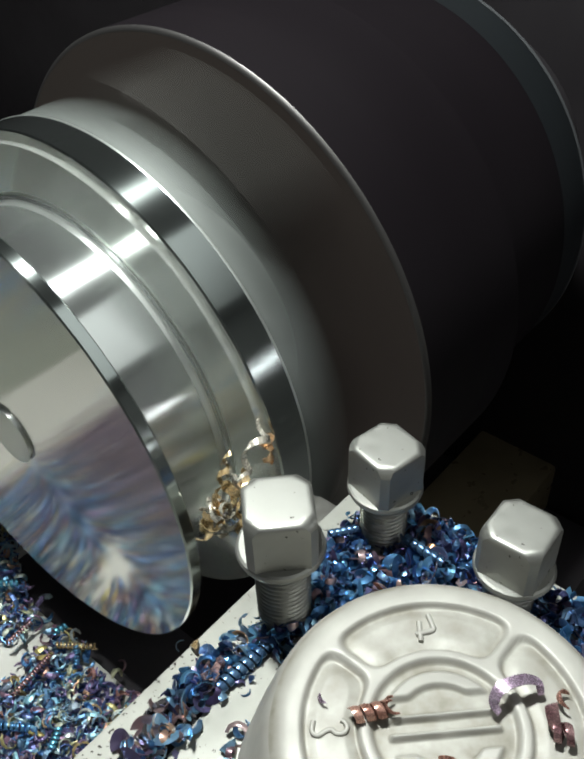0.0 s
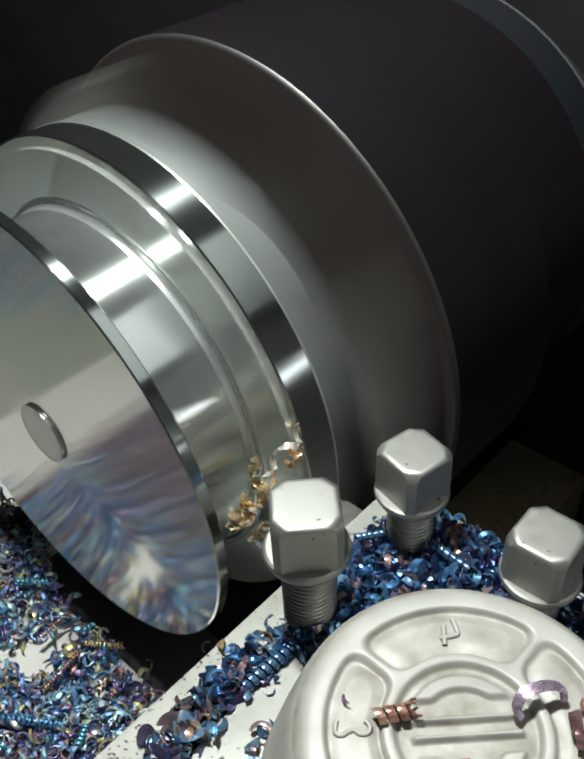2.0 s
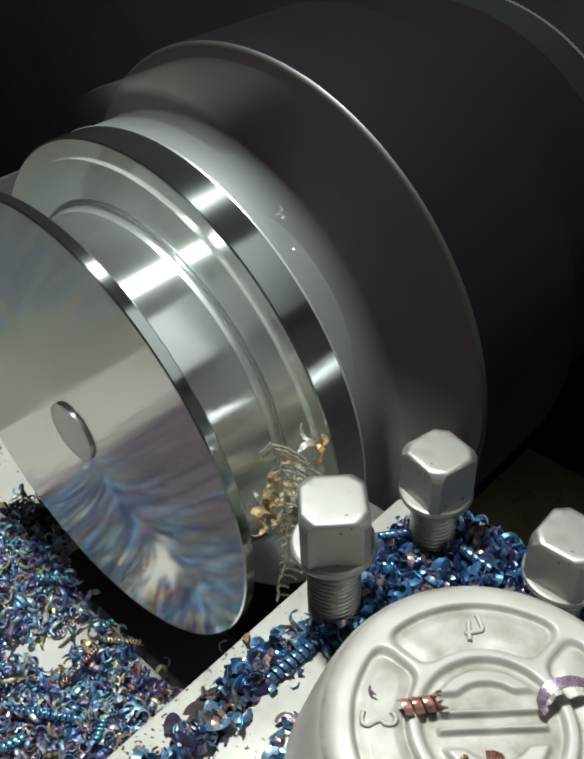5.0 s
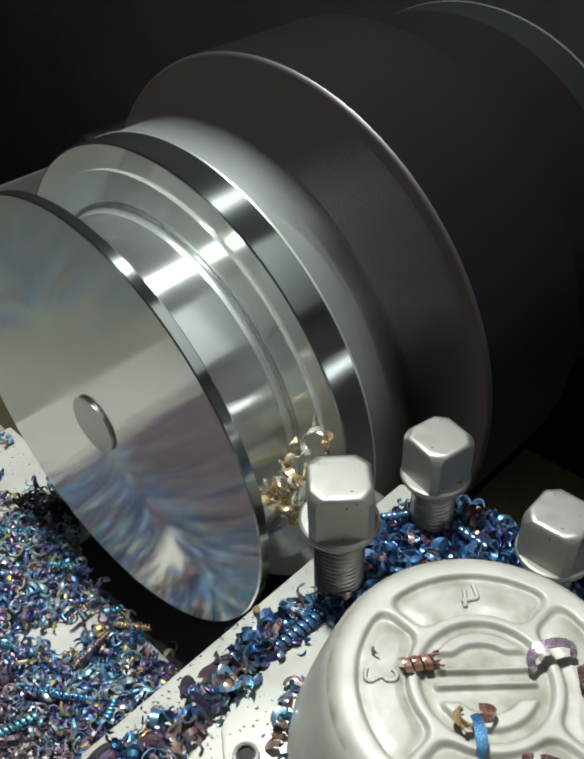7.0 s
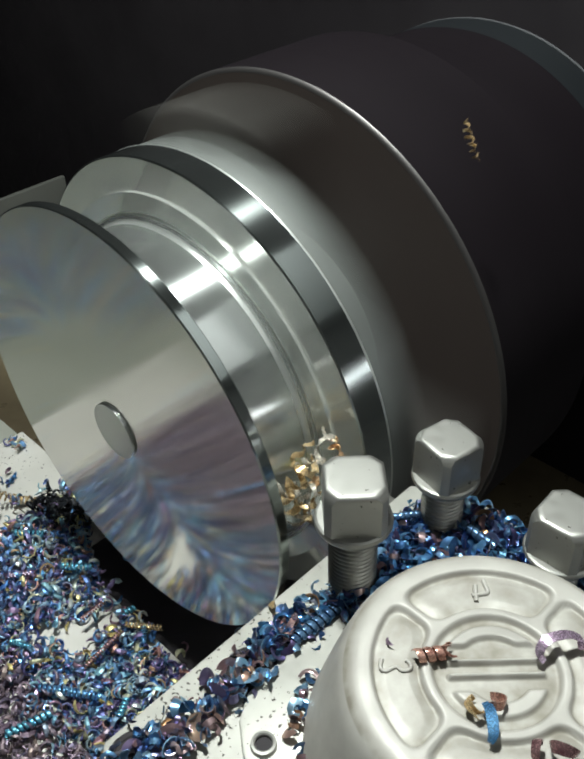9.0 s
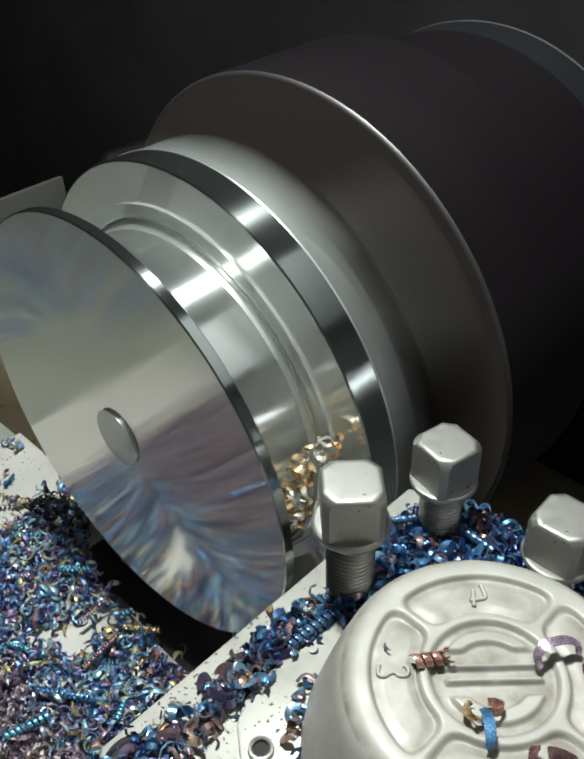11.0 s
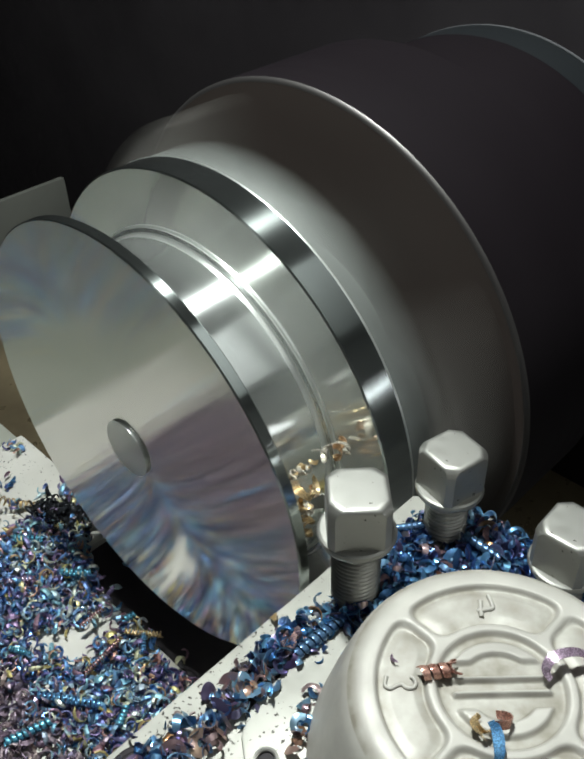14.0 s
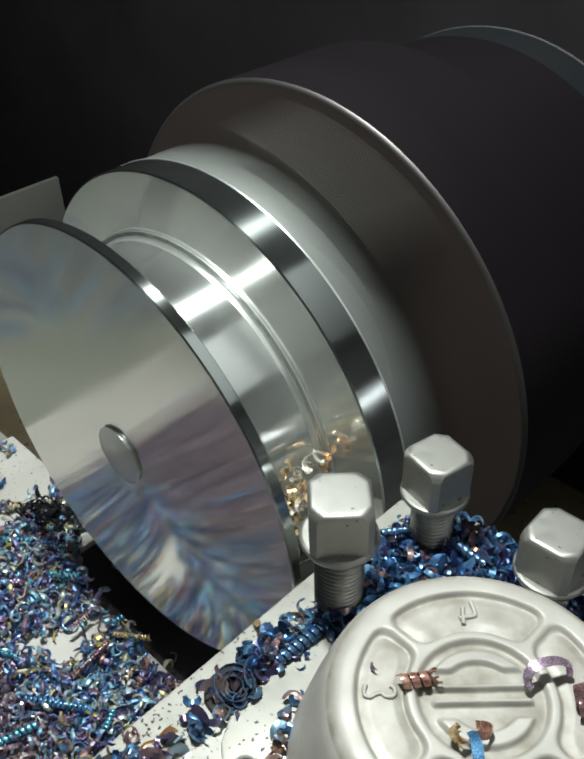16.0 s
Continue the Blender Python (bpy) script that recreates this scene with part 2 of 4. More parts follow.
M_BLUE = tempered("dark_blue_chips", True, [(k / 9, c) for k, c in enumerate(((0.03, 0.10, 0.26), (0.16, 0.38, 0.60), (0.02, 0.05, 0.14), (0.09, 0.07, 0.15), (0.06, 0.19, 0.40), (0.03, 0.07, 0.18), (0.32, 0.54, 0.70), (0.05, 0.11, 0.34), (0.36, 0.22, 0.22), (0.10, 0.24, 0.52)))])
M_NAVY = heat("navy_coil", (0.02, 0.05, 0.12), (0.09, 0.18, 0.30), 0.2)
M_SLATE = heat("slate_chip", (0.08, 0.13, 0.18), (0.2, 0.3, 0.36), 0.5)
M_COPPER = heat("copper_hot_chip", (0.38, 0.21, 0.10), (0.66, 0.46, 0.27))
M_SHADED_CHIPS = surface("shaded_chips", (0.008, 0.009, 0.011), (0.03, 0.034, 0.04), 300, (0.25, 0.45), 0.5)
M_CYAN = heat("bright_blue_chip", (0.06, 0.26, 0.42), (0.18, 0.52, 0.66))
M_STEEL_BLUE = heat("steel_blue_chip", (0.05, 0.16, 0.34), (0.14, 0.34, 0.56))
M_PINK = heat("rose_chip", (0.36, 0.22, 0.22), (0.62, 0.46, 0.44))
M_BROWN = heat("brown_chip", (0.22, 0.09, 0.07), (0.56, 0.33, 0.26))
M_PLUM = heat("plum_chip", (0.12, 0.05, 0.06), (0.36, 0.22, 0.22))
M_MAUVE = heat("mauve_chip", (0.22, 0.14, 0.22), (0.52, 0.42, 0.52))
M_SPARK, _, _, _b = material("glowing_spark")
_b.inputs["Emission Color"].default_value, _b.inputs["Emission Strength"].default_value = (1.0, 0.40, 0.09, 1), 26.0
M_SILVER = heat("silver_chip", (0.50, 0.46, 0.38), (0.74, 0.70, 0.60))
M_GOLD = heat("straw_chip", (0.42, 0.28, 0.12), (0.74, 0.58, 0.34))


# ---- mesh helpers ----
def mesh_of(name, verts, faces, mat, smooth=True):
    me = bpy.data.meshes.new(name)
    me.from_pydata([tuple(v) for v in verts], [], faces)
    me.polygons.foreach_set("use_smooth", [smooth] * len(me.polygons))
    me.materials.append(mat)
    me.update()
    return me


def sharp(me, angle=35):
    me.set_sharp_from_angle(angle=radians(angle))
    return me


def put(name, me, m=None, parent=None, label="", category="", group="", kind=""):
    ob = new(name, me)
    if parent is not None:
        ob.parent = parent
    if m is not None:
        ob.matrix_basis = m
    return tagged(ob, label, category, group, kind)


def lathe(name, profile, mat, steps=128, axis="x", closed=True):
    """A profile of (along, radius) in mm turned round an axis; equal neighbours give crisp edges by angle."""
    verts, faces = [], []
    k = len(profile)
    for i in range(steps):
        a = 2 * math.pi * i / steps
        for s, r in profile:
            c, d = r * math.cos(a) * MM, r * math.sin(a) * MM
            verts.append((s * MM, c, d) if axis == "x" else (c, d, s * MM))
    for i in range(steps):
        j = (i + 1) % steps
        for q in range(k - 1):
            quad = (i * k + q, i * k + q + 1, j * k + q + 1, j * k + q)
            faces.append(quad if axis == "x" else quad[::-1])
    return sharp(mesh_of(name, verts, faces, mat), 25)


def box(name, size, mat, bevel=1.0, segments=2, centre=(0, 0, 0)):
    bm = bmesh.new()
    bmesh.ops.create_cube(bm, size=1)
    bmesh.ops.scale(bm, vec=[s * MM for s in size], verts=bm.verts)
    bmesh.ops.translate(bm, vec=[c * MM for c in centre], verts=bm.verts)
    if bevel:
        bmesh.ops.bevel(bm, geom=bm.edges[:], offset=bevel * MM, segments=segments, affect="EDGES", profile=0.6)
    me = bpy.data.meshes.new(name)
    bm.to_mesh(me)
    bm.free()
    me.materials.append(mat)
    me.polygons.foreach_set("use_smooth", [True] * len(me.polygons))
    return sharp(me, 40)


def prism(name, outline, z0, z1, mat, bevel=1.0):
    bm = bmesh.new()
    face = bm.faces.new([bm.verts.new((x * MM, y * MM, z0 * MM)) for x, y in outline])
    up = bmesh.ops.extrude_face_region(bm, geom=[face])
    bmesh.ops.translate(bm, vec=(0, 0, (z1 - z0) * MM), verts=[v for v in up["geom"] if isinstance(v, bmesh.types.BMVert)])
    bmesh.ops.recalc_face_normals(bm, faces=bm.faces[:])
    if bevel:
        bmesh.ops.bevel(bm, geom=bm.edges[:], offset=bevel * MM, segments=2, affect="EDGES", profile=0.6)
    me = bpy.data.meshes.new(name)
    bm.to_mesh(me)
    bm.free()
    me.materials.append(mat)
    me.polygons.foreach_set("use_smooth", [True] * len(me.polygons))
    return sharp(me, 40)


def eased(pts, n=6):
    """A smooth line through points (Catmull-Rom)."""
    p = [pts[0], *pts, pts[-1]]
    out = []
    for a, b, c, d in zip(p, p[1:], p[2:], p[3:]):
        for k in range(n):
            t = k / n
            out.append(tuple(0.5 * (2 * b[i] + (c[i] - a[i]) * t + (2 * a[i] - 5 * b[i] + 4 * c[i] - d[i]) * t * t + (3 * b[i] - a[i] - 3 * c[i] + d[i]) * t ** 3) for i in range(3)))
    return out + [tuple(pts[-1])]


def ribbon(name, pts, width, mat, thick=0.22, side=(0, 0, 0)):
    """A bent strip along points, its width across them."""
    line = eased(pts, 5)
    verts, faces = [], []
    for i, p in enumerate(line):
        a, b = Vector(line[max(0, i - 1)]), Vector(line[min(len(line) - 1, i + 1)])
        d = (b - a).normalized()
        s = d.cross(Vector((0, 0, 1)) + Vector(side)).normalized()
        n = s.cross(d).normalized()
        w = width * (0.35 + 0.65 * math.sin(math.pi * (0.12 + 0.8 * i / (len(line) - 1)))) / 2
        for u, h in ((-w, 0), (w, 0), (w, thick), (-w, thick)):
            verts.append(tuple((Vector(p) + s * u + n * h) * MM))
    for i in range(len(line) - 1):
        for k in range(4):
            j = (k + 1) % 4
            faces.append((i * 4 + k, i * 4 + 4 + k, i * 4 + 4 + j, i * 4 + j))
    faces += [(3, 2, 1, 0), tuple(range(len(verts) - 4, len(verts)))]
    return sharp(mesh_of(name, verts, faces, mat), 48)


def tube(name, pts, r, mat, closed=False, sides=6):
    cu = bpy.data.curves.new(name, "CURVE")
    cu.dimensions, cu.bevel_depth, cu.bevel_resolution = "3D", r * MM, 2
    sp = cu.splines.new("POLY")
    sp.points.add(len(pts) - 1)
    for p, q in zip(sp.points, pts):
        p.co = (q[0] * MM, q[1] * MM, q[2] * MM, 1)
    sp.use_cyclic_u = closed
    cu.use_fill_caps = True
    tmp = bpy.data.objects.new(name, cu)
    me = bpy.data.meshes.new_from_object(tmp)
    bpy.data.objects.remove(tmp)
    me.materials.clear()
    me.materials.append(mat)
    return me


# ---- workshop shell ----
def shell():
    # floor and ceiling are out of view, kept pale to bounce light
    put("floor", box("floor", (6000, 6000, 100), M_FLOOR, 0), pose(0, 0, -0.05), kind="structure", label="worn grey concrete workshop floor")
    put("ceiling", box("ceiling", (6000, 6000, 100), M_CEIL, 0), pose(0, 0, 3.35), kind="structure", label="unseen pale workshop ceiling that bounces light")
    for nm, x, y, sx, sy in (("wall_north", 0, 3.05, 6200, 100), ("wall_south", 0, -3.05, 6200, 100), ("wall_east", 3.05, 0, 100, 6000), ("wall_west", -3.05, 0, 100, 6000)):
        put(nm, box(nm, (sx, sy, 3300), M_BOUNCE_WALL if nm in ("wall_south", "wall_west") else M_WALL, 0), pose(x, y, 1.65), kind="structure", label="workshop wall, near black at the back, pale to bounce light elsewhere")


# ---- the machine ----
def lathe_bed():
    bed = tagged(new("lathe_bed"), "dark oily lathe bed with steel ways", "lathe bed")
    bed.matrix_world = pose(0, 0, 0)
    put("bed_body", box("bed_body", (1900, 420, 560), M_DARK, 8), at(-400, 260, -589), bed)
    put("pedestal", box("pedestal", (420, 400, 330), M_DARK, 8), pose(0.35, 0.26, 0.165), bed)
    put("pedestal", box("pedestal", (420, 400, 330), M_DARK, 8), pose(-1.1, 0.26, 0.165), bed)
    put("front_way", box("front_way", (1900, 60, 45), M_WAY, 3), at(-400, 130, -287), bed)
    put("rear_way", box("rear_way", (1900, 60, 45), M_WAY, 3), at(-400, 420, -287), bed)
    return bed


def cross_slide():
    s = tagged(new("cross_slide"), "pale steel cross slide strewn with blued chips", "cross slide")
    put("slide_top", box("slide_top", (160, 427, 40), M_BED, 2), at(-63, 178.5, -215), s)
    put("slide_corner", box("slide_corner", (40, 118, 40), M_BED, 2), at(37, 333, -215.05), s)
    put("slide_trough", box("slide_trough", (40, 309, 24), M_STRIP, 2), at(37, 119.5, -210), s, "dark strip beside the slide, just below its top")
    put("slide_rear", box("slide_rear", (200, 433, 32), M_GREEN, 2), at(-43, 610.5, -219), s, "grey-green painted rear part")
    put("saddle_wing", box("saddle_wing", (300, 900, 30), M_GREEN, 3), at(-263, 370, -231), s, "grey-green painted saddle wing")
    put("saddle", box("saddle", (420, 620, 26), M_DARK, 3), at(-200, 280, -258), s)
    put("apron_shelf", box("apron_shelf", (80, 420, 16), M_WAY, 2), at(99, 540, -232), s, "oily brown shelf beside the slide")
    put("post_base", box("post_base", (160, 160, 70), M_PLATE, 4), at(0, 0, -161), s)
    return s


def headstock():
    h = tagged(new("headstock"), "dark painted lathe headstock behind the chuck", "headstock")
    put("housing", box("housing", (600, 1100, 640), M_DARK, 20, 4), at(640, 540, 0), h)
    put("spindle_nose", lathe("spindle_nose", [(270, 0), (270, 80), (345, 80), (345, 0)], M_DARK, 64), at(0, 205, AXIS_Z), h)
    return h


def far_cover():
    c = tagged(new("rear_way_cover"), "grey painted cover at the back of the bed", "cover")
    put("cover_sheet", box("cover_sheet", (150, 5, 150), M_GREY, 1), at(166, 600, -209), c)
    put("cover_foot", box("cover_foot", (120, 30, 920), M_DARK, 4), at(166, 612, -740), c)
    return c


def chuck():
    """Round three-jaw chuck; its middle is on the spindle axis."""
    c = tagged(new("lathe_chuck"), "dark spinning three-jaw lathe chuck with bright rim", "chuck")
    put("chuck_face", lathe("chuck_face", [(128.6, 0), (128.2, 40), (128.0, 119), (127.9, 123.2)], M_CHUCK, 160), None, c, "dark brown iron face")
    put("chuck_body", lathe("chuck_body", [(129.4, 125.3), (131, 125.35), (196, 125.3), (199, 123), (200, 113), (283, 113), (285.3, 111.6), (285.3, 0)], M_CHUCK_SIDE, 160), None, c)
    put("rim_edge", lathe("rim_edge", [(127.9, 123.2), (127.9, 123.4), (128.2, 124.2), (128.7, 124.9), (129.4, 125.32)], M_CHUCK_EDGE, 160), None, c, "bright worn front edge")
    # pale edge and band put the side's highlight and sheen into the colour
    put("back_edge", lathe("back_edge", [(283.2, 113.1), (284.9, 113.3), (285.8, 112.2), (286, 111)], M_BACK_EDGE, 160), None, c, "bright back edge")
    put("back_band", lathe("back_band", [(262, 113.06), (283.2, 113.08)], M_SHEEN, 160), None, c, "blue-grey band painting a sheen near the back")
    for k in range(3):
        m = pose(0, 0, 0, 120 * k + 20)
        jaw = put("jaw", prism("jaw", [(-14, 62), (14, 62), (14, 115), (8, 119), (-8, 119), (-14, 115)], 91, 136, M_JAW, 1.5), m @ Matrix(((0, 0, 1, 0), (1, 0, 0, 0), (0, 1, 0, 0), (0, 0, 0, 1))), c)
    return c


def workpiece():
    """Turned steel drum between a thin front flange and a thick back flange."""
    w = tagged(new("workpiece"), "bright turned steel drum spinning in the chuck", "workpiece")
    put("front_face", lathe("front_face", [(21.8, 13.0), (21.8, 100.2)], M_FACE, 192), None, w, "finely faced front of the flange")
    put("front_rim", lathe("front_rim", [(21.8, 100.2), (22.3, 100.8), (26.2, 100.8), (26.8, 100.2)], M_RIM, 192), None, w)
    put("flange_back", lathe("flange_back", [(26.8, 100.2), (26.8, 79.3)], M_FACE, 192), None, w)
    put("drum", lathe("drum", [(26.8, 79.3), (59.4, 79.3)], M_DRUM, 192), None, w, "brushed bright drum")
    put("fillet", lathe("fillet", [(59.4, 79.3), (60.4, 79.45), (61.2, 79.9), (61.7, 80.6)], M_BRIGHT, 192), None, w, "bright chamfer beside the drum")
    put("land", lathe("land", [(61.7, 80.6), (62.2, 81.9), (62.25, 82.2)], M_DRUM, 192), None, w)
    put("groove", lathe("groove", [(62.25, 82.2), (62.9, 81.9), (63.1, 82.3), (63.3, 82.9), (63.9, 83.1)], M_BRIGHT, 192), None, w, "thin turned grooves")
    put("back_flange_face", lathe("back_flange_face", [(63.9, 83.1), (64.0, 83.4), (64.0, 106.2)], M_CUT, 192), None, w, "freshly faced side of the back flange")
    put("back_rim", lathe("back_rim", [(64.0, 106.2), (64.5, 106.9), (77.6, 106.9), (78.3, 106.3), (78.3, 104.6)], M_RIM, 192), None, w, "dark mirror-bright rim")
    put("rear_burr", lathe("rear_burr", [(77.5, 106.95), (78.0, 107.15), (78.5, 107.0), (78.7, 106.2)], M_BRIGHT, 192), None, w, "thin bright burr behind the rim")
    # the rough end of the stock is scalloped, so that it blurs as it spins
    verts, faces, n = [], [], 180
    for i in range(n):
        a = 2 * math.pi * i / n
        u = abs(((a * 9 / (2 * math.pi)) % 1.0) * 2 - 1)
        for x, r in ((78.5, 104.6), (79.3, 106.0), (80.5 + 21 * u, 106.4), (82 + 21 * u, 104.5), (84 + 21 * u, 60), (126, 60)):
            verts.append((x * MM, r * math.cos(a) * MM, r * math.sin(a) * MM))
    for i in range(n):
        for q in range(5):
            faces.append((i * 6 + q, i * 6 + q + 1, ((i + 1) % n) * 6 + q + 1, ((i + 1) % n) * 6 + q))
    put("stock", sharp(mesh_of("stock", verts, faces, M_STOCK), 30), None, w, "rough unturned stock in the jaws")
    put("centre_nub", lathe("centre_nub", [(20.5, 12.9), (20.5, 0)], M_NUB, 64), None, w, "small round nub left at the centre")
    put("nub_ring", lathe("nub_ring", [(21.9, 12.7), (21.1, 12.7), (20.8, 13.5), (20.45, 13.4), (20.4, 12.8)], M_BRIGHT, 64), None, w, "bright raised burr of the nub")
    return w


RINGS = 16
R_IN, R_OUT = 83.5, 106.2


def stock_rings(w):
    """The layer that the tool faces away: thin rings that sink into the flange as the tool passes them."""
    made = []
    step = (R_OUT - R_IN) / RINGS
    for k in range(RINGS):
        r0, r1 = R_IN + k * step, R_IN + (k + 1) * step
        me = lathe("face_ring", [(64.6, r0), (62.6, r0), (62.6, r1 - 0.03), (62.63, r1), (64.6, r1)], M_OLDFACE, 160)
        made.append((put("face_ring", me, None, w), (r0 + r1) / 2))
    return made


def cut_time(r):
    """When the tool passes radius r."""
    table = [(106.5, -1.0), (102.2, -0.1), (101.6, 3.5), (99.4, 5.0), (92.5, 9.0), (86.5, 12.5), (83.0, 14.4), (79.0, 16.0)]
    for (a, t0), (b, t1) in zip(table, table[1:]):
        if r >= b:
            return t0 + (a - r) / (a - b) * (t1 - t0)
    return 16.0


def hub_height(x, y):
    """Cast relief of the hub's top, in mm."""
    r = math.hypot(x, y)

    def ridge(d, half, soft=0.9):
        e = (half - abs(d)) / soft
        return 1 / (1 + math.exp(-4 * e))
    def smooth_min(a, b, k):
        e = max(k - abs(a - b), 0.0) / k
        return min(a, b) - e * e * k / 4
    if r >= 16.8:
        inside = smooth_min(smooth_min(r - 18.2, 30.0 - r, 2.5), min(abs(x), abs(y)) - 1.25, 4.0)
        h = 1 / (1 + math.exp(min(30, 4 * inside / 0.65)))
        floor = -1.9 + 0.7 * min(1.0, max(0.0, inside) / 3.0)
    else:
        h = ridge(r - 16.8, 1.35, 0.8)
        floor = -1.7
    if r < 16:
        u, v = (x - y) / math.sqrt(2), (x + y) / math.sqrt(2)
        if abs(u) < 13:
            end = ridge(u, 11.7, 0.6)
            h = max(h, end * ridge(v - 2.7, 0.55, 0.55), end * ridge(v + 1.2, 0.55, 0.55))
        # two crescents above and below the bars
        h = max(h, 0.85 * ridge(r - 11.2, 1.7, 0.6) / (1 + math.exp(-5 * (v - 7.2))))
        h = max(h, 0.85 * ridge(r - 10.4, 1.9, 0.6) / (1 + math.exp(-5 * (-5.2 - v))))
    return floor * (1 - h)


def tool_post():
    p = tagged(new("tool_post"), "square four-way steel tool post with a round cast hub", "tool post")
    a, c = 74.5, 5
    outline = [(-a + c, -a), (a - c, -a), (a, -a + c), (a, a - 14), (a - 10, a), (-a + c, a), (-a, a - c), (-a, -a + c)]
    put("top_plate", prism("top_plate", outline, -56, -36, M_PLATE, 0.8), at(0, 0, 0), p, "pale ground plate speckled with grit")
    core = [(-46, -46), (46, -46), (46, 46), (-46, 46)]
    put("core", prism("core", core, -90, -56, M_PLATE, 1), at(0, 0, 0), p)
    put("bottom_plate", prism("bottom_plate", outline, -126, -90, M_PLATE, 0.8), at(0, 0, 0), p)
    pad = [(-62, -40), (40, -40), (40, 40), (10, 54), (-20, 57), (-33, 56), (-40, 52), (-46, 44), (-62, 10)]
    put("hub_pad", prism("hub_pad", pad, -36.4, -34.2, M_PLATE, 0.9), at(0, 0, 0), p)
    # the hub: relief in the middle, then a rounded shoulder and a flaring skirt
    prof = [(r, None) for r in np.linspace(0, 32.2, 90)[1:]] + [(33.4, -0.15), (34.6, -0.5), (35.8, -1.15), (36.9, -2.1), (37.9, -3.4), (38.8, -5.1), (39.8, -7.8), (41.3, -12), (43.2, -18), (45.2, -25), (47.2, -32), (47.6, -34.6)]
    steps, verts, faces = 256, [(0, 0, hub_height(0, 0) * MM)], []
    for r, z in prof:
        for i in range(steps):
            t = 2 * math.pi * i / steps
            x, y = r * math.cos(t), r * math.sin(t)
            verts.append((x * MM, y * MM, (hub_height(x, y) if z is None else z) * MM))
    for i in range(steps):
        faces.append((0, 1 + i, 1 + (i + 1) % steps))
    for k in range(len(prof) - 1):
        for i in range(steps):
            j = (i + 1) % steps
            faces.append((1 + k * steps + i, 1 + (k + 1) * steps + i, 1 + (k + 1) * steps + j, 1 + k * steps + j))
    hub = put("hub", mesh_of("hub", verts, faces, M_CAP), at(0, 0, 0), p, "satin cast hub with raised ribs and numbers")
    # raised numbers 4 and 3 in their fields
    z = -1.05
    put("numeral", tube("numeral", eased([(20.8, 18.0, z), (19.6, 16.3, z), (18.2, 14.8, z), (16.4, 15.9, z), (14.6, 17.2, z)], 4), 0.66, M_CAP), None, hub)
    put("numeral", tube("numeral", [(17.9, 18.5, z), (13.9, 15.3, z)], 0.66, M_CAP), None, hub)
    put("numeral", tube("numeral", eased([(-16.4, 22.2, z), (-17.6, 21.6, z), (-18.6, 20.6, z), (-18.2, 19.3, z), (-16.6, 18.8, z), (-15.5, 18.0, z), (-15.5, 16.8, z), (-14.4, 15.6, z), (-13.0, 15.8, z), (-12.4, 17.0, z), (-12.6, 17.8, z)]), 0.56, M_CAP), None, hub)
    # oil bush and the empty clamping hole; dark discs paint the shade inside
    bush = put("oil_bush", lathe("oil_bush", [(-35, 2.2), (-32.8, 2.3), (-32.5, 2.7), (-32.7, 3.4), (-34.4, 3.7)], M_BOLT, 40, "z"), at(-40.6, 41.5, 0), p, "small steel oil bush")
    put("bush_bore", lathe("bush_bore", [(-33.7, 0), (-33.7, 2.25)], M_DARK, 32, "z"), None, bush)
    put("screw_hole", lathe("screw_hole", [(-35.75, 0), (-35.75, 6.6), (-35.5, 7.0), (-35.5, 8.0), (-35.9, 8.7)], M_DARK, 40, "z"), at(-27, 61, 0), p, "empty threaded hole drawn as a dark disc")
    put("screw_hole", lathe("screw_hole", [(-35.75, 0), (-35.75, 6.6), (-35.5, 7.0), (-35.5, 8.0), (-35.9, 8.7)], M_DARK, 40, "z"), at(-66, 64, 0), p, "empty threaded hole drawn as a dark disc")
    return p


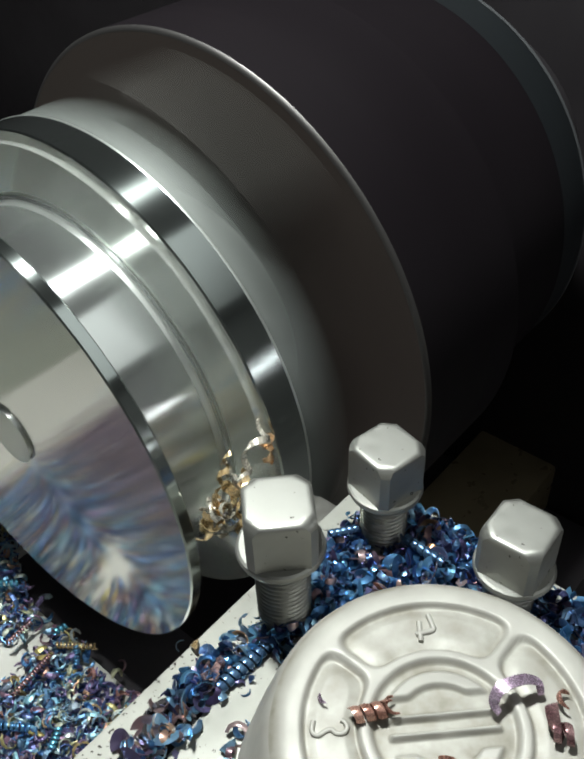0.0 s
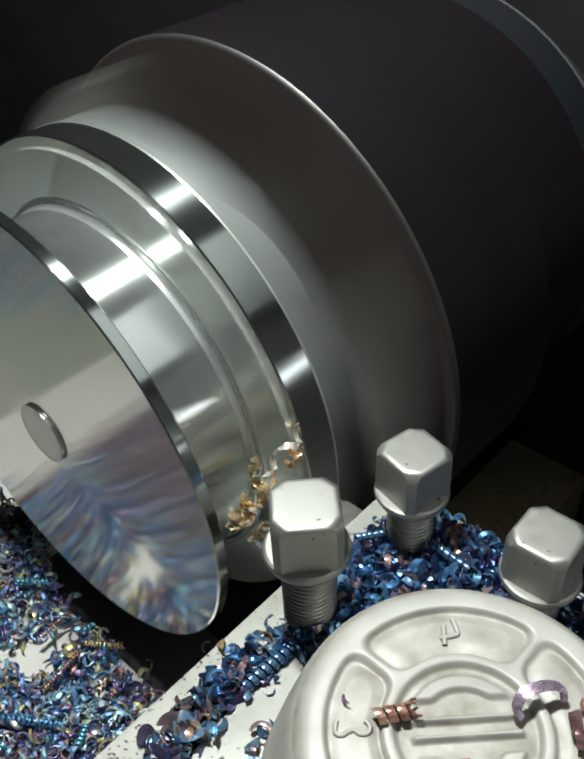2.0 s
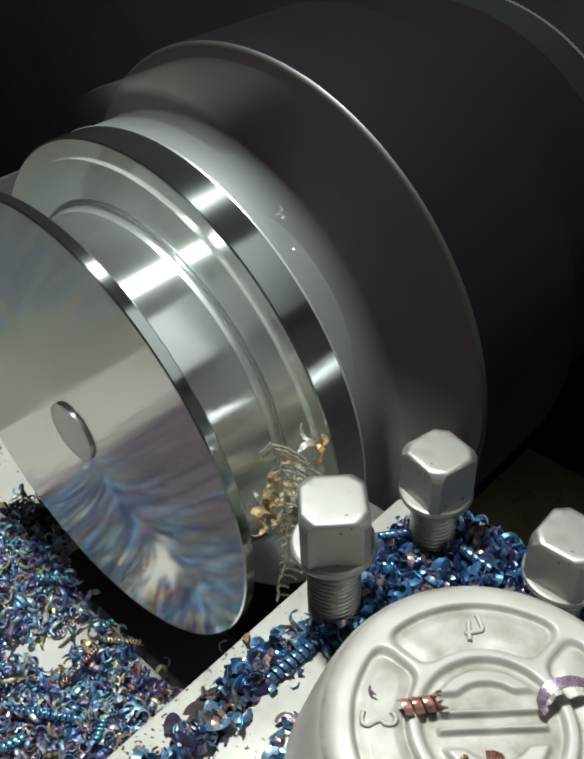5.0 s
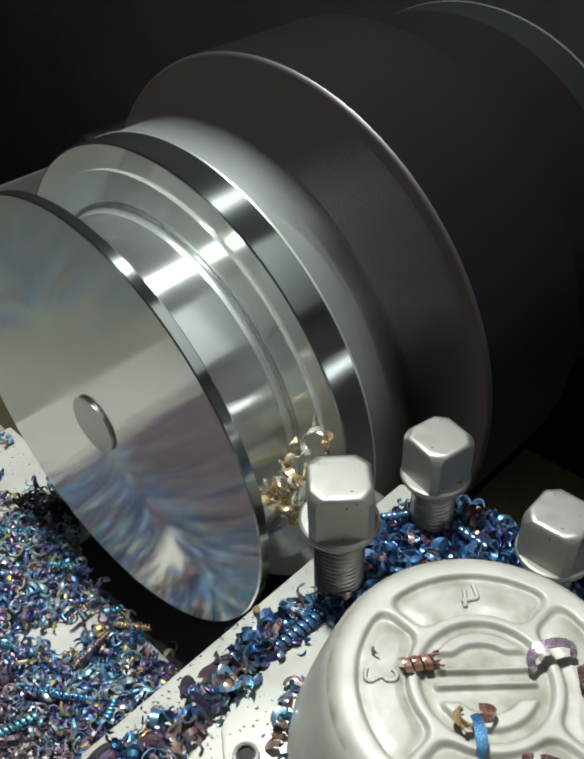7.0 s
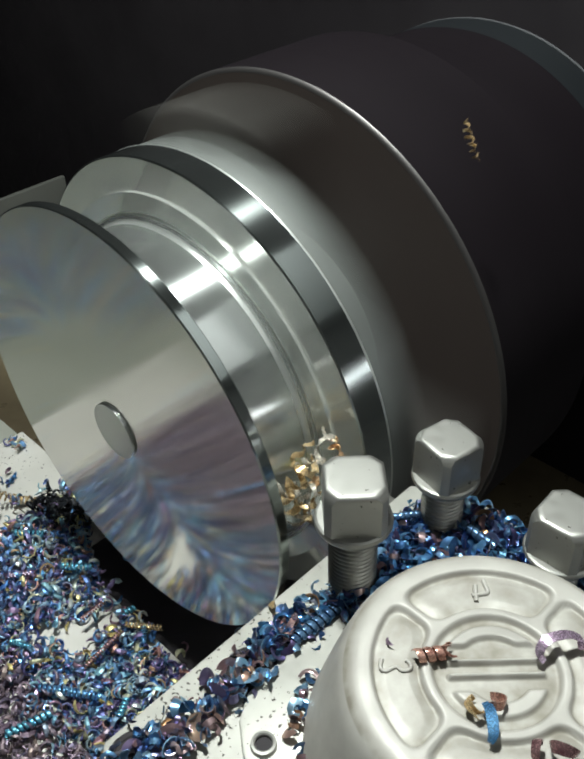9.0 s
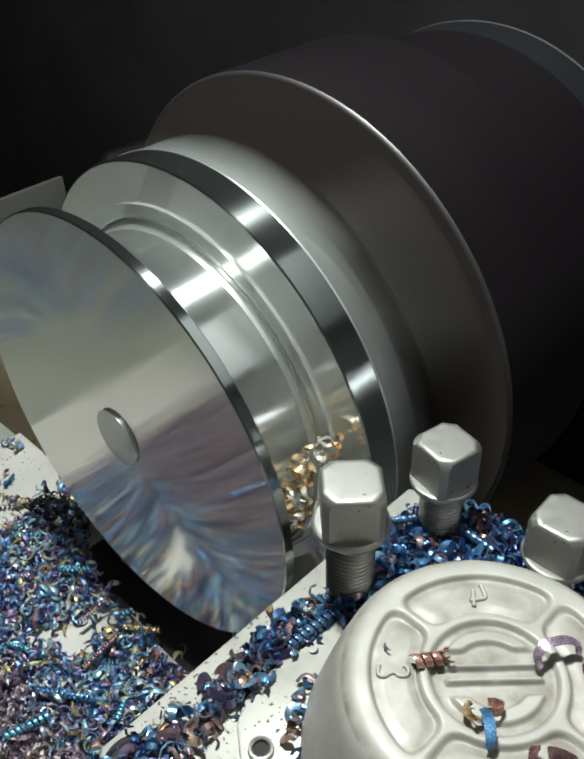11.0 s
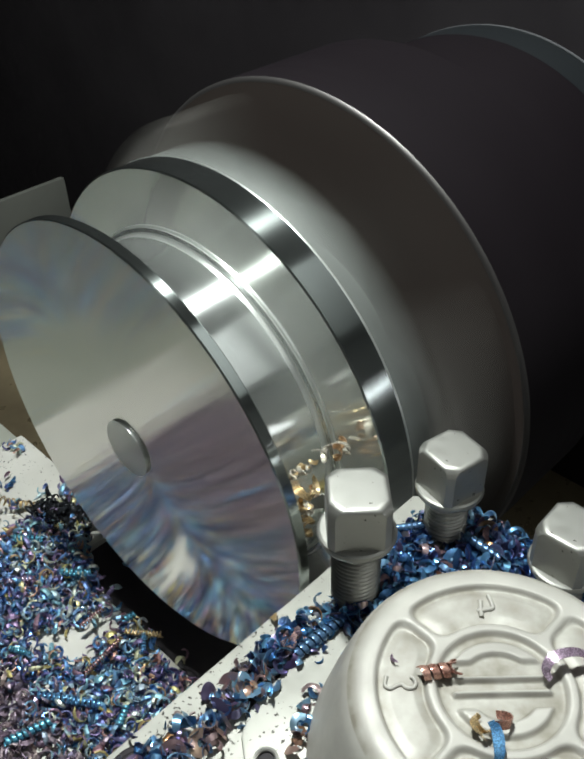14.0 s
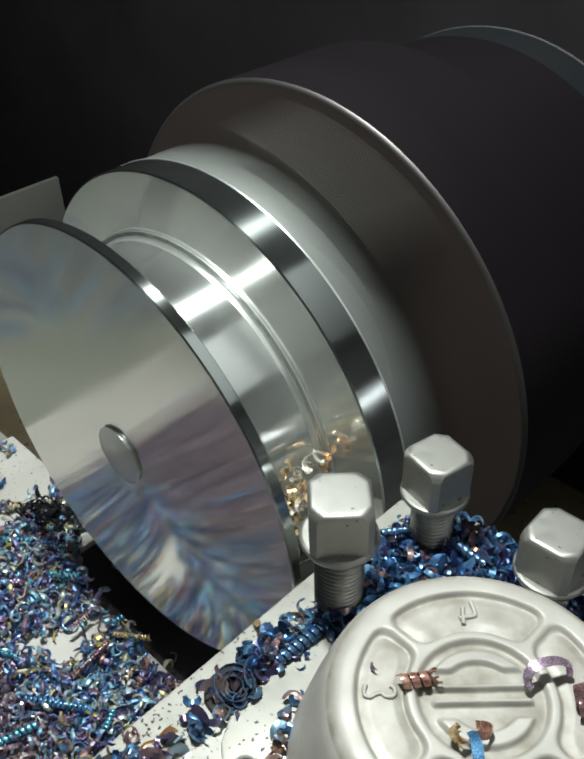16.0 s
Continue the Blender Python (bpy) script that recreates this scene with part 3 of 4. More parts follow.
def clamp_bolt():
    """Square-headed clamping screw; its origin is the underside of the collar."""
    b = tagged(new("clamp_bolt"), "worn steel square-headed clamping screw in the tool post", "bolt", "clamping screws of the tool post")
    def octo(h, cut):
        return [(h, -h + cut), (h, h - cut), (h - cut, h), (-h + cut, h), (-h, h - cut), (-h, -h + cut), (-h + cut, -h), (h - cut, -h)]
    verts, faces = [], []
    loops = [(1.8, 9.1, 2.0), (14.6, 9.1, 2.0), (15.6, 9.1, 2.1), (16.8, 9.02, 2.9), (17.5, 8.8, 3.4), (17.95, 8.4, 3.6), (18.1, 7.8, 3.4), (18.12, 7.0, 3.0), (18.12, 3.0, 1.1)]
    for z, h, cut in loops:
        verts += [(x * MM, y * MM, z * MM) for x, y in octo(h, cut)]
    for k in range(len(loops) - 1):
        for i in range(8):
            j = (i + 1) % 8
            faces.append((k * 8 + i, k * 8 + j, k * 8 + 8 + j, k * 8 + 8 + i))
    faces.append(tuple(range(8 * len(loops) - 8, 8 * len(loops))))
    me = mesh_of("head", verts, faces, M_BOLT)
    put("head", sharp(me, 33), None, b, "square steel head with worn corners")
    put("collar", lathe("collar", [(2.0, 7.0), (2.0, 10.9), (1.6, 11.6), (0.5, 11.9), (-0.5, 11.5), (-0.9, 6.5)], M_BOLT, 64, "z"), None, b)
    verts, faces, seg = [], [], 48
    zs = np.arange(-50, 0.01, 0.25)
    for z in zs:
        for i in range(seg):
            a = 2 * math.pi * i / seg
            ph = (z / 1.75 - i / seg) % 1.0
            r = 6.7 + 1.0 * (1 - abs(2 * ph - 1))
            verts.append((r * math.cos(a) * MM, r * math.sin(a) * MM, z * MM))
    for k in range(len(zs) - 1):
        for i in range(seg):
            j = (i + 1) % seg
            faces.append((k * seg + i, k * seg + j, k * seg + seg + j, k * seg + seg + i))
    put("thread", mesh_of("thread", verts, faces, M_THREAD), None, b, "dark oily screw thread")
    return b


def turning_tool():
    t = tagged(new("turning_tool"), "steel turning tool clamped in the tool post", "turning tool")
    put("shank", box("shank", (24, 130, 24), M_TOOL, 1), at(62, 30, -71), t)
    tip = [(52, 94), (74, 94), (72, 106), (66, 111), (62, 111), (56, 104)]
    put("tip_seat", prism("tip_seat", tip, -70, -60, M_TOOL, 0.6), at(0, 0, 0), t)
    put("insert", prism("insert", [(58, 102), (69, 102), (66.5, 113), (62, 113)], -60, -56.5, M_CARBIDE, 0.4), at(0, 0, 0), t, "gold coated carbide insert")
    return t


# ---- chips ----
def curl(radius, width, arc, thick, segs, lift=0.0, cup=0.25, cone=0.0, taper=0.84):
    """A curled ribbon of steel, in mm: verts and faces."""
    verts, faces = [], []
    for i in range(segs + 1):
        a = arc * i / segs
        w = width * (1 - taper + taper * math.sin(math.pi * (i / segs) ** 0.75)) if arc < 6 else width
        dz = lift * i / segs
        for dr, s in ((0, -0.5), (cup, 0.0), (0, 0.5), (thick, 0.5), (cup + thick, 0.0), (thick, -0.5)):
            r = radius + dr + cone * s
            verts.append((r * math.cos(a), r * math.sin(a), s * w + dz))
    for i in range(segs):
        for k in range(6):
            j = (k + 1) % 6
            faces.append((i * 6 + k, i * 6 + 6 + k, i * 6 + 6 + j, i * 6 + j))
    faces.append((5, 4, 3, 2, 1, 0))
    n = segs * 6
    faces.append((n, n + 1, n + 2, n + 3, n + 4, n + 5))
    return np.array(verts), faces


def coil(radius, pitch, turns, width, thick, per_turn=10):
    return curl(radius, width, 2 * math.pi * turns, thick, int(turns * per_turn), pitch * turns, 0.15)


SHAPES = [curl(2.3, 1.0, 4.5, 0.3, 14, 0.4, 0.1, 1.9, 0.5), curl(2.1, 2.2, 4.1, 0.3, 12, 0.3, 0.1, 0.9, 0.45), curl(2.8, 1.2, 2.9, 0.3, 10, 0.5, 0.12, 2.3, 0.6), curl(1.8, 1.8, 5.0, 0.3, 14, 0.9, 0.1, 0.4, 0.35),
          curl(3.0, 2.6, 1.9, 0.28, 7, 0.0, 0.2, 0.6, 0.7), curl(2.6, 1.1, 5.0, 0.28, 15, 0.8, 0.05, 0.9, 0.4), curl(2.2, 0.9, 4.2, 0.3, 13, 0.2, 0.1, 2.1, 0.4), curl(1.7, 2.4, 3.2, 0.3, 9, 0.3, 0.1, 0.5, 0.5)]
SMALL = [curl(2.0, 1.5, 4.3, 0.3, 7), curl(1.7, 1.8, 3.4, 0.3, 5), curl(2.4, 1.5, 3.0, 0.3, 5, 1.0), curl(1.5, 1.4, 5.0, 0.28, 8, 1.2), curl(2.2, 2.0, 2.2, 0.3, 4)]


def torn_coil(rng, length, radius, turns, width, bend=2.0):
    """A loose, ragged helix of thin ribbon whose turns tilt and vary: verts and faces in mm."""
    n = int(turns * 11)
    verts, faces = [], []
    grow, ph, tilt = 1.0, rng.uniform(0, 6), 0.0
    for i in range(n + 1):
        u = i / n
        a = 2 * math.pi * turns * u
        if i % 5 == 0:
            grow = 0.65 * grow + 0.35 * rng.uniform(0.35, 1.7)
            tilt = rng.uniform(-0.9, 0.9)
        r = radius * grow * (0.45 + 0.55 * math.sin(math.pi * min(1, 0.12 + u * 0.9)))
        w = width * rng.uniform(0.7, 1.25) * (0.4 + 0.6 * math.sin(math.pi * (0.1 + 0.8 * u)))
        c = Vector((bend * math.sin(3.1 * u + ph), bend * math.cos(2.3 * u + ph), length * (u - 0.5)))
        out = Vector((math.cos(a), math.sin(a), 0))
        across = (Vector((0, 0, 1)) + out * tilt).normalized()
        for s_, d_ in ((-0.5, 0), (0.5, 0), (0.5, 0.22), (-0.5, 0.22)):
            verts.append(tuple(c + out * (r + d_) + across * (s_ * w)))
    for i in range(n):
        for q in range(4):
            faces.append((i * 4 + q, i * 4 + 4 + q, i * 4 + 4 + (q + 1) % 4, i * 4 + (q + 1) % 4))
    faces += [(3, 2, 1, 0), tuple(range(4 * n, 4 * n + 4))]
    return np.array(verts), faces


def chip_mesh(shape, mat, name="metal_chip"):
    v, f = shape
    v = v - (v.max(0) + v.min(0)) / 2
    return sharp(mesh_of(name, v * MM, f, mat), 48)


def scatter_mesh(name, spots, mat, rng):
    """Many chips in one mesh; spots: x, y, z, size, shape, turn."""
    verts, faces, n = [], [], 0
    for x, y, z, size, shape, e in spots:
        v, f = shape
        v = (v - (v.max(0) + v.min(0)) / 2) * size
        m = np.array(Euler(e).to_matrix())
        v = v @ m.T
        v[:, 2] -= v[:, 2].min()
        v = v + np.array((x, y, z))
        verts.append(v)
        faces += [tuple(i + n for i in q) for q in f]
        n += len(v)
    return mesh_of(name, np.concatenate(verts) * MM, faces, mat, False)


def tumbled(rng):
    return (rng.uniform(0, 6.3), rng.uniform(-1, 1), rng.uniform(0, 6.3))


def heap_spot(rng):
    """A place in the heap between the screws and the hub, and the heap's height there."""
    while True:
        x, y = rng.uniform(4, 72), rng.uniform(-12, 70)
        r = math.hypot(x, y)
        if r < 46.5 or x + y > 124 or math.hypot(x - 58, y - 56.2) < 7 or math.hypot(x - 58, y - 13.8) < 7 or math.hypot(x - 16.2, y - 60) < 7.5:
            continue
        if x < 22 and y > 62 or y > 66:
            continue
        return x, y, max(0.0, min(1.0, (73 - max(x, y + 3)) / 12, (x + 4) / 18, (math.hypot(x - 58.6, y - 56) - 3) / 22, (math.hypot(x - 58.6, y - 13.4) - 3) / 18)) * 9.0


LANDING = (-27.0, 61.0, -32.5)   # where the spiral comes to rest on the plate
KNOCKED = []      # chips that a thrown coil sweeps off the plate


def chips_on_post(rng):
    """Single blued chips on the tool post, over a heap between the screws and the hub."""
    meshes = [chip_mesh(s, M_CHIP) for s in SHAPES]
    rosy = [chip_mesh(s, M_PINK) for s in SHAPES]
    spots = []
    while len(spots) < 200:
        x, y = rng.uniform(-80, 8), rng.uniform(46, 71)
        lane = 60.5 - 0.02 * (x + 30)
        if abs(y - lane) > rng.uniform(0.5, 8.0) or math.hypot(x, y) < 49 or (x > -8 and rng.random() < 0.5) or (x > -18 and y < 60.5):
            continue
        spots.append((x, y, -36 + rng.uniform(1.2, 5.5)))
    for k in range(16):
        a = radians(rng.uniform(108, 150))
        spots.append((rng.uniform(47, 52) * math.cos(a), rng.uniform(47, 52) * math.sin(a), -32.6))
    while len(spots) < 292:
        x, y, h = heap_spot(rng)
        spots.append((x, y, -36 + h * rng.uniform(0.75, 1.1) + 1.2))
    for x, y, z in spots:
        turn, size = (rng.uniform(0, 360), rng.uniform(-60, 60), rng.uniform(0, 360)), rng.uniform(0.72, 1.1)
        ob = put("metal_chip", rng.choice(rosy if -16 < x < -1 and y > 60 and rng.random() < 0.7 else meshes), at(x, y, z, *turn) @ Matrix.Scale(size, 4))
        if -56 < x < -19 and y > 53 and rng.random() < 0.75:
            KNOCKED.append((ob, (x, y, z), turn, size))
        tagged(ob, "small curled steel chip blued by heat", "metal chip", "chips on the tool post")
    under = []
    for k in range(1000):
        x, y, h = heap_spot(rng)
        under.append((x, y, -36.2 + h * rng.uniform(0.0, 0.75), rng.uniform(0.6, 1.05), rng.choice(SHAPES), tumbled(rng)))
    for k in range(130):
        x = rng.choice((rng.uniform(-19, 0), rng.uniform(-92, -57)))
        under.append((x, 62 + rng.gauss(0, 4), -36.2 + rng.uniform(0, 3), rng.uniform(0.6, 1.0), rng.choice(SHAPES), tumbled(rng)))
    put("chip_heap", scatter_mesh("chip_heap", under, M_BLUE, rng), at(0, 0, 0), None, "heap of dark blue steel chips between screws and hub", "metal chips", kind="stuff")


def spiral():
    """A flat watch-spring of ribbon: verts and faces in mm."""
    verts, faces = [], []
    for i in range(61):
        a, r = 0.36 * i, 1.2 + 0.085 * i
        for dz, dr in ((-0.9, 0), (0.9, 0), (0.9, 0.22), (-0.9, 0.22)):
            verts.append(((r + dr) * math.cos(a), (r + dr) * math.sin(a), dz + 0.05 * i))
    for i in range(60):
        for q in range(4):
            faces.append((i * 4 + q, i * 4 + 4 + q, i * 4 + 4 + (q + 1) % 4, i * 4 + (q + 1) % 4))
    return np.array(verts), faces


def landed_spiral():
    ob = put("spiral_chip", chip_mesh(spiral(), M_NAVY, "spiral_chip"), at(20, 62, -73))
    return tagged(ob, "dark watch-spring steel spiral that lands on the plate", "metal chip")


def bed_chips(rng):
    spots = []
    while len(spots) < 3400:
        x, y = rng.uniform(-140, 56), rng.uniform(140, 345)
        if y > 318 + rng.gauss(0, 9):
            continue
        if y < 300 and x > 13.5 + max(0, (y - 236) * 0.45) + rng.gauss(0, 2.5) and rng.random() < 0.985:
            continue
        bare = min(math.hypot((x + 8) / 18, (y - 222) / 9), math.hypot((x + 24) / 10, (y - 234) / 7)) < 1 + rng.gauss(0, 0.14)
        if bare and rng.random() < 0.96:
            continue
        spots.append((x, y, -194.4 + 7.0 * rng.random() ** 1.3, rng.uniform(1.05, 1.8), rng.choice(SMALL), tumbled(rng)))
    while len(spots) < 6000:
        x, y = rng.uniform(-260, -40), rng.uniform(150, 690)
        if (330 < y < 470 + 0.25 * (x + 140) + rng.gauss(0, 12) or (x > -143 and y < 500)) and rng.random() < 0.998:
            continue
        spots.append((x, y, -216 if x < -143 else (-195.2 if y < 393 else -203), rng.uniform(1.0, 1.9), rng.choice(SMALL), tumbled(rng)))
    # a dark clump at the corner of the slide
    for k in range(14):
        spots.append((47 + rng.gauss(0, 3), 380 + rng.gauss(0, 4), -195.2 + rng.uniform(0, 4), rng.uniform(1.0, 1.6), rng.choice(SMALL), tumbled(rng)))
    for k in range(16):
        spots.append((rng.uniform(-40, 50), rng.uniform(340, 420), -195.2, rng.uniform(0.6, 1.0), rng.choice(SMALL), tumbled(rng)))
    # the pile's dark lower layer, standing in for shade between the chips
    low = []
    while len(low) < 2600:
        x, y = rng.uniform(-140, 40), rng.uniform(140, 318)
        if x > 12 + max(0, (y - 236) * 0.45) + rng.gauss(0, 2) or min(math.hypot((x + 8) / 20, (y - 222) / 11), math.hypot((x + 24) / 12, (y - 234) / 9)) < 1 + rng.gauss(0, 0.1):
            continue
        low.append((x, y, -195.2 + rng.uniform(0, 1.0), rng.uniform(1.0, 1.7), rng.choice(SMALL), tumbled(rng)))
    # clump at the slide's edge: its shade is put into near-black colour
    oily = []
    for k in range(230):
        u = rng.random()
        oily.append((26 + 10 * u + rng.gauss(0, 4), 316 + -27 * u + rng.gauss(0, 5), -194 + 9 * rng.random(), rng.uniform(1.0, 1.7), rng.choice(SMALL), tumbled(rng)))
    put("oily_chip_clump", scatter_mesh("oily_chip_clump", oily, M_SHADED_CHIPS, rng), at(0, 0, 0), None, "near-black clump of steel chips, its shade put into the colour", "metal chips", kind="stuff")
    for k in range(7):
        low.append((25 + rng.gauss(0, 2.5), 354 + rng.gauss(0, 3), -195 + rng.random() * 3, rng.uniform(1.0, 1.5), rng.choice(SMALL), tumbled(rng)))
    # towards the back of the slide the litter turns plum and brown
    plum = [q for q in spots + low if q[1] < 330 and q[0] < -46 + rng.gauss(0, 9)]
    kept = {id(q) for q in plum}
    spots, low = [q for q in spots if id(q) not in kept], [q for q in low if id(q) not in kept]
    put("plum_chips", scatter_mesh("plum_chips", plum, M_PLUMS, rng), at(0, 0, 0), None, "litter of plum and brown tempered steel chips", "metal chips", kind="stuff")
    put("chip_bottom_layer", scatter_mesh("chip_bottom_layer", low, M_BLUE, rng), at(0, 0, 0), None, "dark blue lower layer of the steel chip litter", "metal chips", kind="stuff")
    put("bed_chips", scatter_mesh("bed_chips", spots, M_CHIPS, rng), at(0, 0, 0), None, "loose litter of small blued and straw-coloured steel chips", "metal chips", kind="stuff")
    # longer coils lying on top: two ends, thickness, colour
    for k, (x0, y0, x1, y1, size, mat, colour) in enumerate(((6, 262, 17, 249, 1.3, M_CYAN, "bright blue"), (-44, 206, -26, 180, 1.25, M_STEEL_BLUE, "steel blue"), (-68, 196, -47, 190, 1.35, M_CYAN, "bright blue"),
                                            (-22, 199, 4, 203, 0.8, M_PLUM, "plum-brown"), (7, 205, 19, 189, 0.9, M_GOLD, "straw-coloured"), (-26, 165, -18, 170, 1.0, M_CYAN, "bright blue"),
                                            (-84, 226, -66, 234, 1.0, M_STEEL_BLUE, "steel blue"), (-18, 278, -8, 270, 0.9, M_MAUVE, "mauve"), (-100, 200, -90, 180, 1.1, M_CYAN, "bright blue"), (-40, 240, -34, 228, 0.8, M_CYAN, "bright blue"), (1, 303, 12, 290, 1.3, M_CYAN, "bright blue"), (-7, 224, 7, 225, 0.8, M_PLUM, "plum-brown"), (12, 211, 16, 210, 1.1, M_CYAN, "bright blue"), (13, 197, 6, 188, 0.9, M_STEEL_BLUE, "steel blue"))):
        length = math.hypot(x1 - x0, y1 - y0)
        shape = coil(1.5 * size, 2.0 * size, max(3, round(length / (2.0 * size))), 1.25 * size, 0.2, 9)
        ob = put("coiled_chip", chip_mesh(shape, mat, "coiled_chip"), at((x0 + x1) / 2, (y0 + y1) / 2, -184.6, 0, 90, math.degrees(math.atan2(y1 - y0, x1 - x0))))
        tagged(ob, "coiled " + colour + " steel chip on the litter", "metal chip", "coiled chips on the slide")
    ob = put("spiral_chip", chip_mesh(spiral(), M_SLATE, "spiral_chip"), at(-10, 173, -186.5, 12, -10, 30) @ Matrix.Scale(0.8, 4))
    tagged(ob, "flat watch-spring spiral of blued steel on the litter", "metal chip")


def single_chips():
    """Chips that lie on the hub, and coils on the plate."""
    lay = [(coil(1.6, 2.4, 3.2, 1.9, 0.25, 14), M_BROWN, (-7.9, 13.4, 0.9), (90, 0, 52), 1.0), (curl(1.9, 1.6, 3.6, 0.25, 10, 0.6), M_BROWN, (-4.0, 11.0, 1.2), (10, 0, 40), 1.0), 
           (curl(1.6, 1.8, 2.6, 0.25, 8), M_MAUVE, (-11.8, 23.6, -0.1), (20, 10, 80), 0.8), (curl(2.5, 2.6, 4.4, 0.28, 16, 1.6, 0.1, 0.8, 0.3), M_PLUM, (14.8, -17.2, 1.5), (70, 10, 24), 1.1), (coil(1.9, 2.6, 1.6, 1.6, 0.28, 14), M_PLUM, (13.0, -19.6, 1.4), (90, 0, 24), 1.0), (curl(2.2, 1.8, 3.6, 0.28, 10), M_BROWN, (20.6, -16.4, 1.0), (20, 20, 10), 0.9),
           (curl(1.7, 2.2, 4.6, 0.3, 14, 0.8, 0.1, 0.5, 0.3), M_GOLD, (-12.6, -2.0, 1.4), (40, 20, 30), 1.1), (curl(1.7, 2.2, 4.6, 0.3, 14, 0.8, 0.1, 0.5, 0.3), M_BROWN, (-8.2, -5.2, 1.4), (30, -20, 160), 1.1), (SHAPES[6], M_GOLD, (-14.4, -3.4, 1.6), (65, 0, 70), 0.6), (SHAPES[3], M_PLUM, (-12, -18.6, 1.6), (72, 20, 10), 1.2), (SHAPES[1], M_PLUM, (-8.2, -22.6, 1.6), (66, 20, 100), 1.2)]
    for shape, mat, p, e, k in lay:
        ob = put("metal_chip", chip_mesh(shape, mat), at(*p, *e) @ Matrix.Scale(k, 4))
        tagged(ob, "curled straw, purple or blue steel chip on the hub", "metal chip", "chips on the hub")
    ob = put("metal_chip", chip_mesh(SHAPES[4], M_GOLD), at(-7, 72.4, -34.6, 80, 10, 60))
    tagged(ob, "straw-coloured steel chip at the plate's edge", "metal chip", "chips on the tool post")
    for pts, width, mat in ((((-10.6, -3.6, 2.0), (-11.6, -5.4, 3.0), (-13.6, -7.6, 3.0), (-15.8, -9.4, 2.2), (-17.2, -9.8, 0.9)), 2.7, M_STEEL_BLUE),
                            (((9.2, -7.4, 0.3), (9.6, -5.6, 2.4), (12.6, -5.6, 4.2), (16.8, -8.2, 4.4), (19.0, -10.6, 3.0), (18.2, -12.2, 0.8)), 2.6, M_MAUVE)):
        ob = put("metal_chip", ribbon("metal_chip", pts, width, mat), at(0, 0, 0))
        tagged(ob, "bent ribbon of tempered steel lying on the hub", "metal chip", "chips on the hub")
    for shape, p, e, k in ((coil(2.0, 2.6, 11, 1.9, 0.3, 14), (-0.8, 56.8, -32.6), (0, 90, -5), 0.88), (coil(1.4, 2.3, 6.5, 2.0, 0.25, 12), (53.8, 38.4, -26.6), (0, 90, -93), 1.0),
                           (coil(1.2, 2.0, 5, 1.8, 0.25, 12), (46, 62, -28), (0, 86, -40), 0.9)):
        ob = put("coiled_chip", chip_mesh(shape, M_NAVY, "coiled_chip"), at(*p, *e) @ Matrix.Scale(k, 4))
        tagged(ob, "long coiled blue steel chip on the tool post", "metal chip", "coiled chips on the tool post")


def cutting_nest(rng):
    """Fresh straw-coloured chips that curl off at the tool's tip."""
    nest = []
    for k in range(10):
        shape = torn_coil(rng, rng.uniform(8, 16), rng.uniform(1.0, 2.4), rng.uniform(1.5, 3.2), rng.uniform(1.4, 2.6), 1.5)
        p = (rng.uniform(34, 58), rng.uniform(101, 108), rng.uniform(-50, -22))
        ob = put("fresh_chip", chip_mesh(shape, M_COPPER if k % 5 == 0 else (M_GOLD, M_SILVER)[k % 2], "fresh_chip"), at(*p, rng.uniform(0, 360), rng.uniform(-50, 50), rng.uniform(0, 360)) @ Matrix.Scale(rng.uniform(1.0, 1.6), 4))
        tagged(ob, "fresh straw-coloured steel chip curling off the tool", "metal chip", "fresh chips at the tool")
        nest.append((ob, p))
    return nest


# chips thrown off the tool: seconds, place then, where they drop, size, coil or curl
FLIGHTS = [
    (1.0, (106, 231, 59), (60, 900, -1190), 0.8, 0), (4.0, (53, 106, -20), (20, 330, -190), 1.0, 2), (5.0, (104, 165, 22), (300, 900, -1190), 0.7, 1),
    (5.0, (102, 156, 10), (500, -600, -1190), 0.7, 1), (7.5, (39, 92, 3), (700, -500, -1190), 0.8, 1),
    (8.0, (93, 204, 85), (100, 1000, -1190), 0.7, 1), (8.5, (128, 114, 83), (800, -300, -1190), 0.8, 1), (8.5, (-25, 81, 16), (-300, -700, -1190), 0.8, 0),
    (8.5, (46, 246, 92), (100, 1000, -1190), 1.2, 3), (8.5, (83, 92, -15), (700, -500, -1190), 1.0, 4),
    (9.0, (126, 104, 66), (900, -400, -1190), 0.65, 0), (11.5, (114, 96, 56), (800, -500, -1190), 1.35, 2), (11.5, (88, 77, 0), (500, -700, -1190), 1.35, 0), (11.5, (72, 92, -22), (500, -700, -1190), 0.8, 0),
    (11.5, (92, 221, 65), (150, 1000, -1190), 0.7, 0), (12.0, (126, 93, -1), (700, -600, -1190), 0.9, 0), (12.5, (81, 231, 56), (100, 1000, -1190), 1.0, 0),
    (13.0, (115, 161, 40), (800, -300, -1190), 1.0, 0), (13.0, (98, 81, -5), (600, -700, -1190), 0.9, 0), (15.5, (132, 60, 2), (700, -700, -1190), 1.0, 0),
    (6.1, (110, 150, 30), (700, -300, -1190), 0.8, 1), (6.8, (98, 200, 70), (100, 1000, -1190), 0.8, 0), (10.0, (118, 110, 40), (800, -400, -1190), 0.9, 0), (10.7, (90, 215, 75), (120, 1000, -1190), 0.8, 1),
]


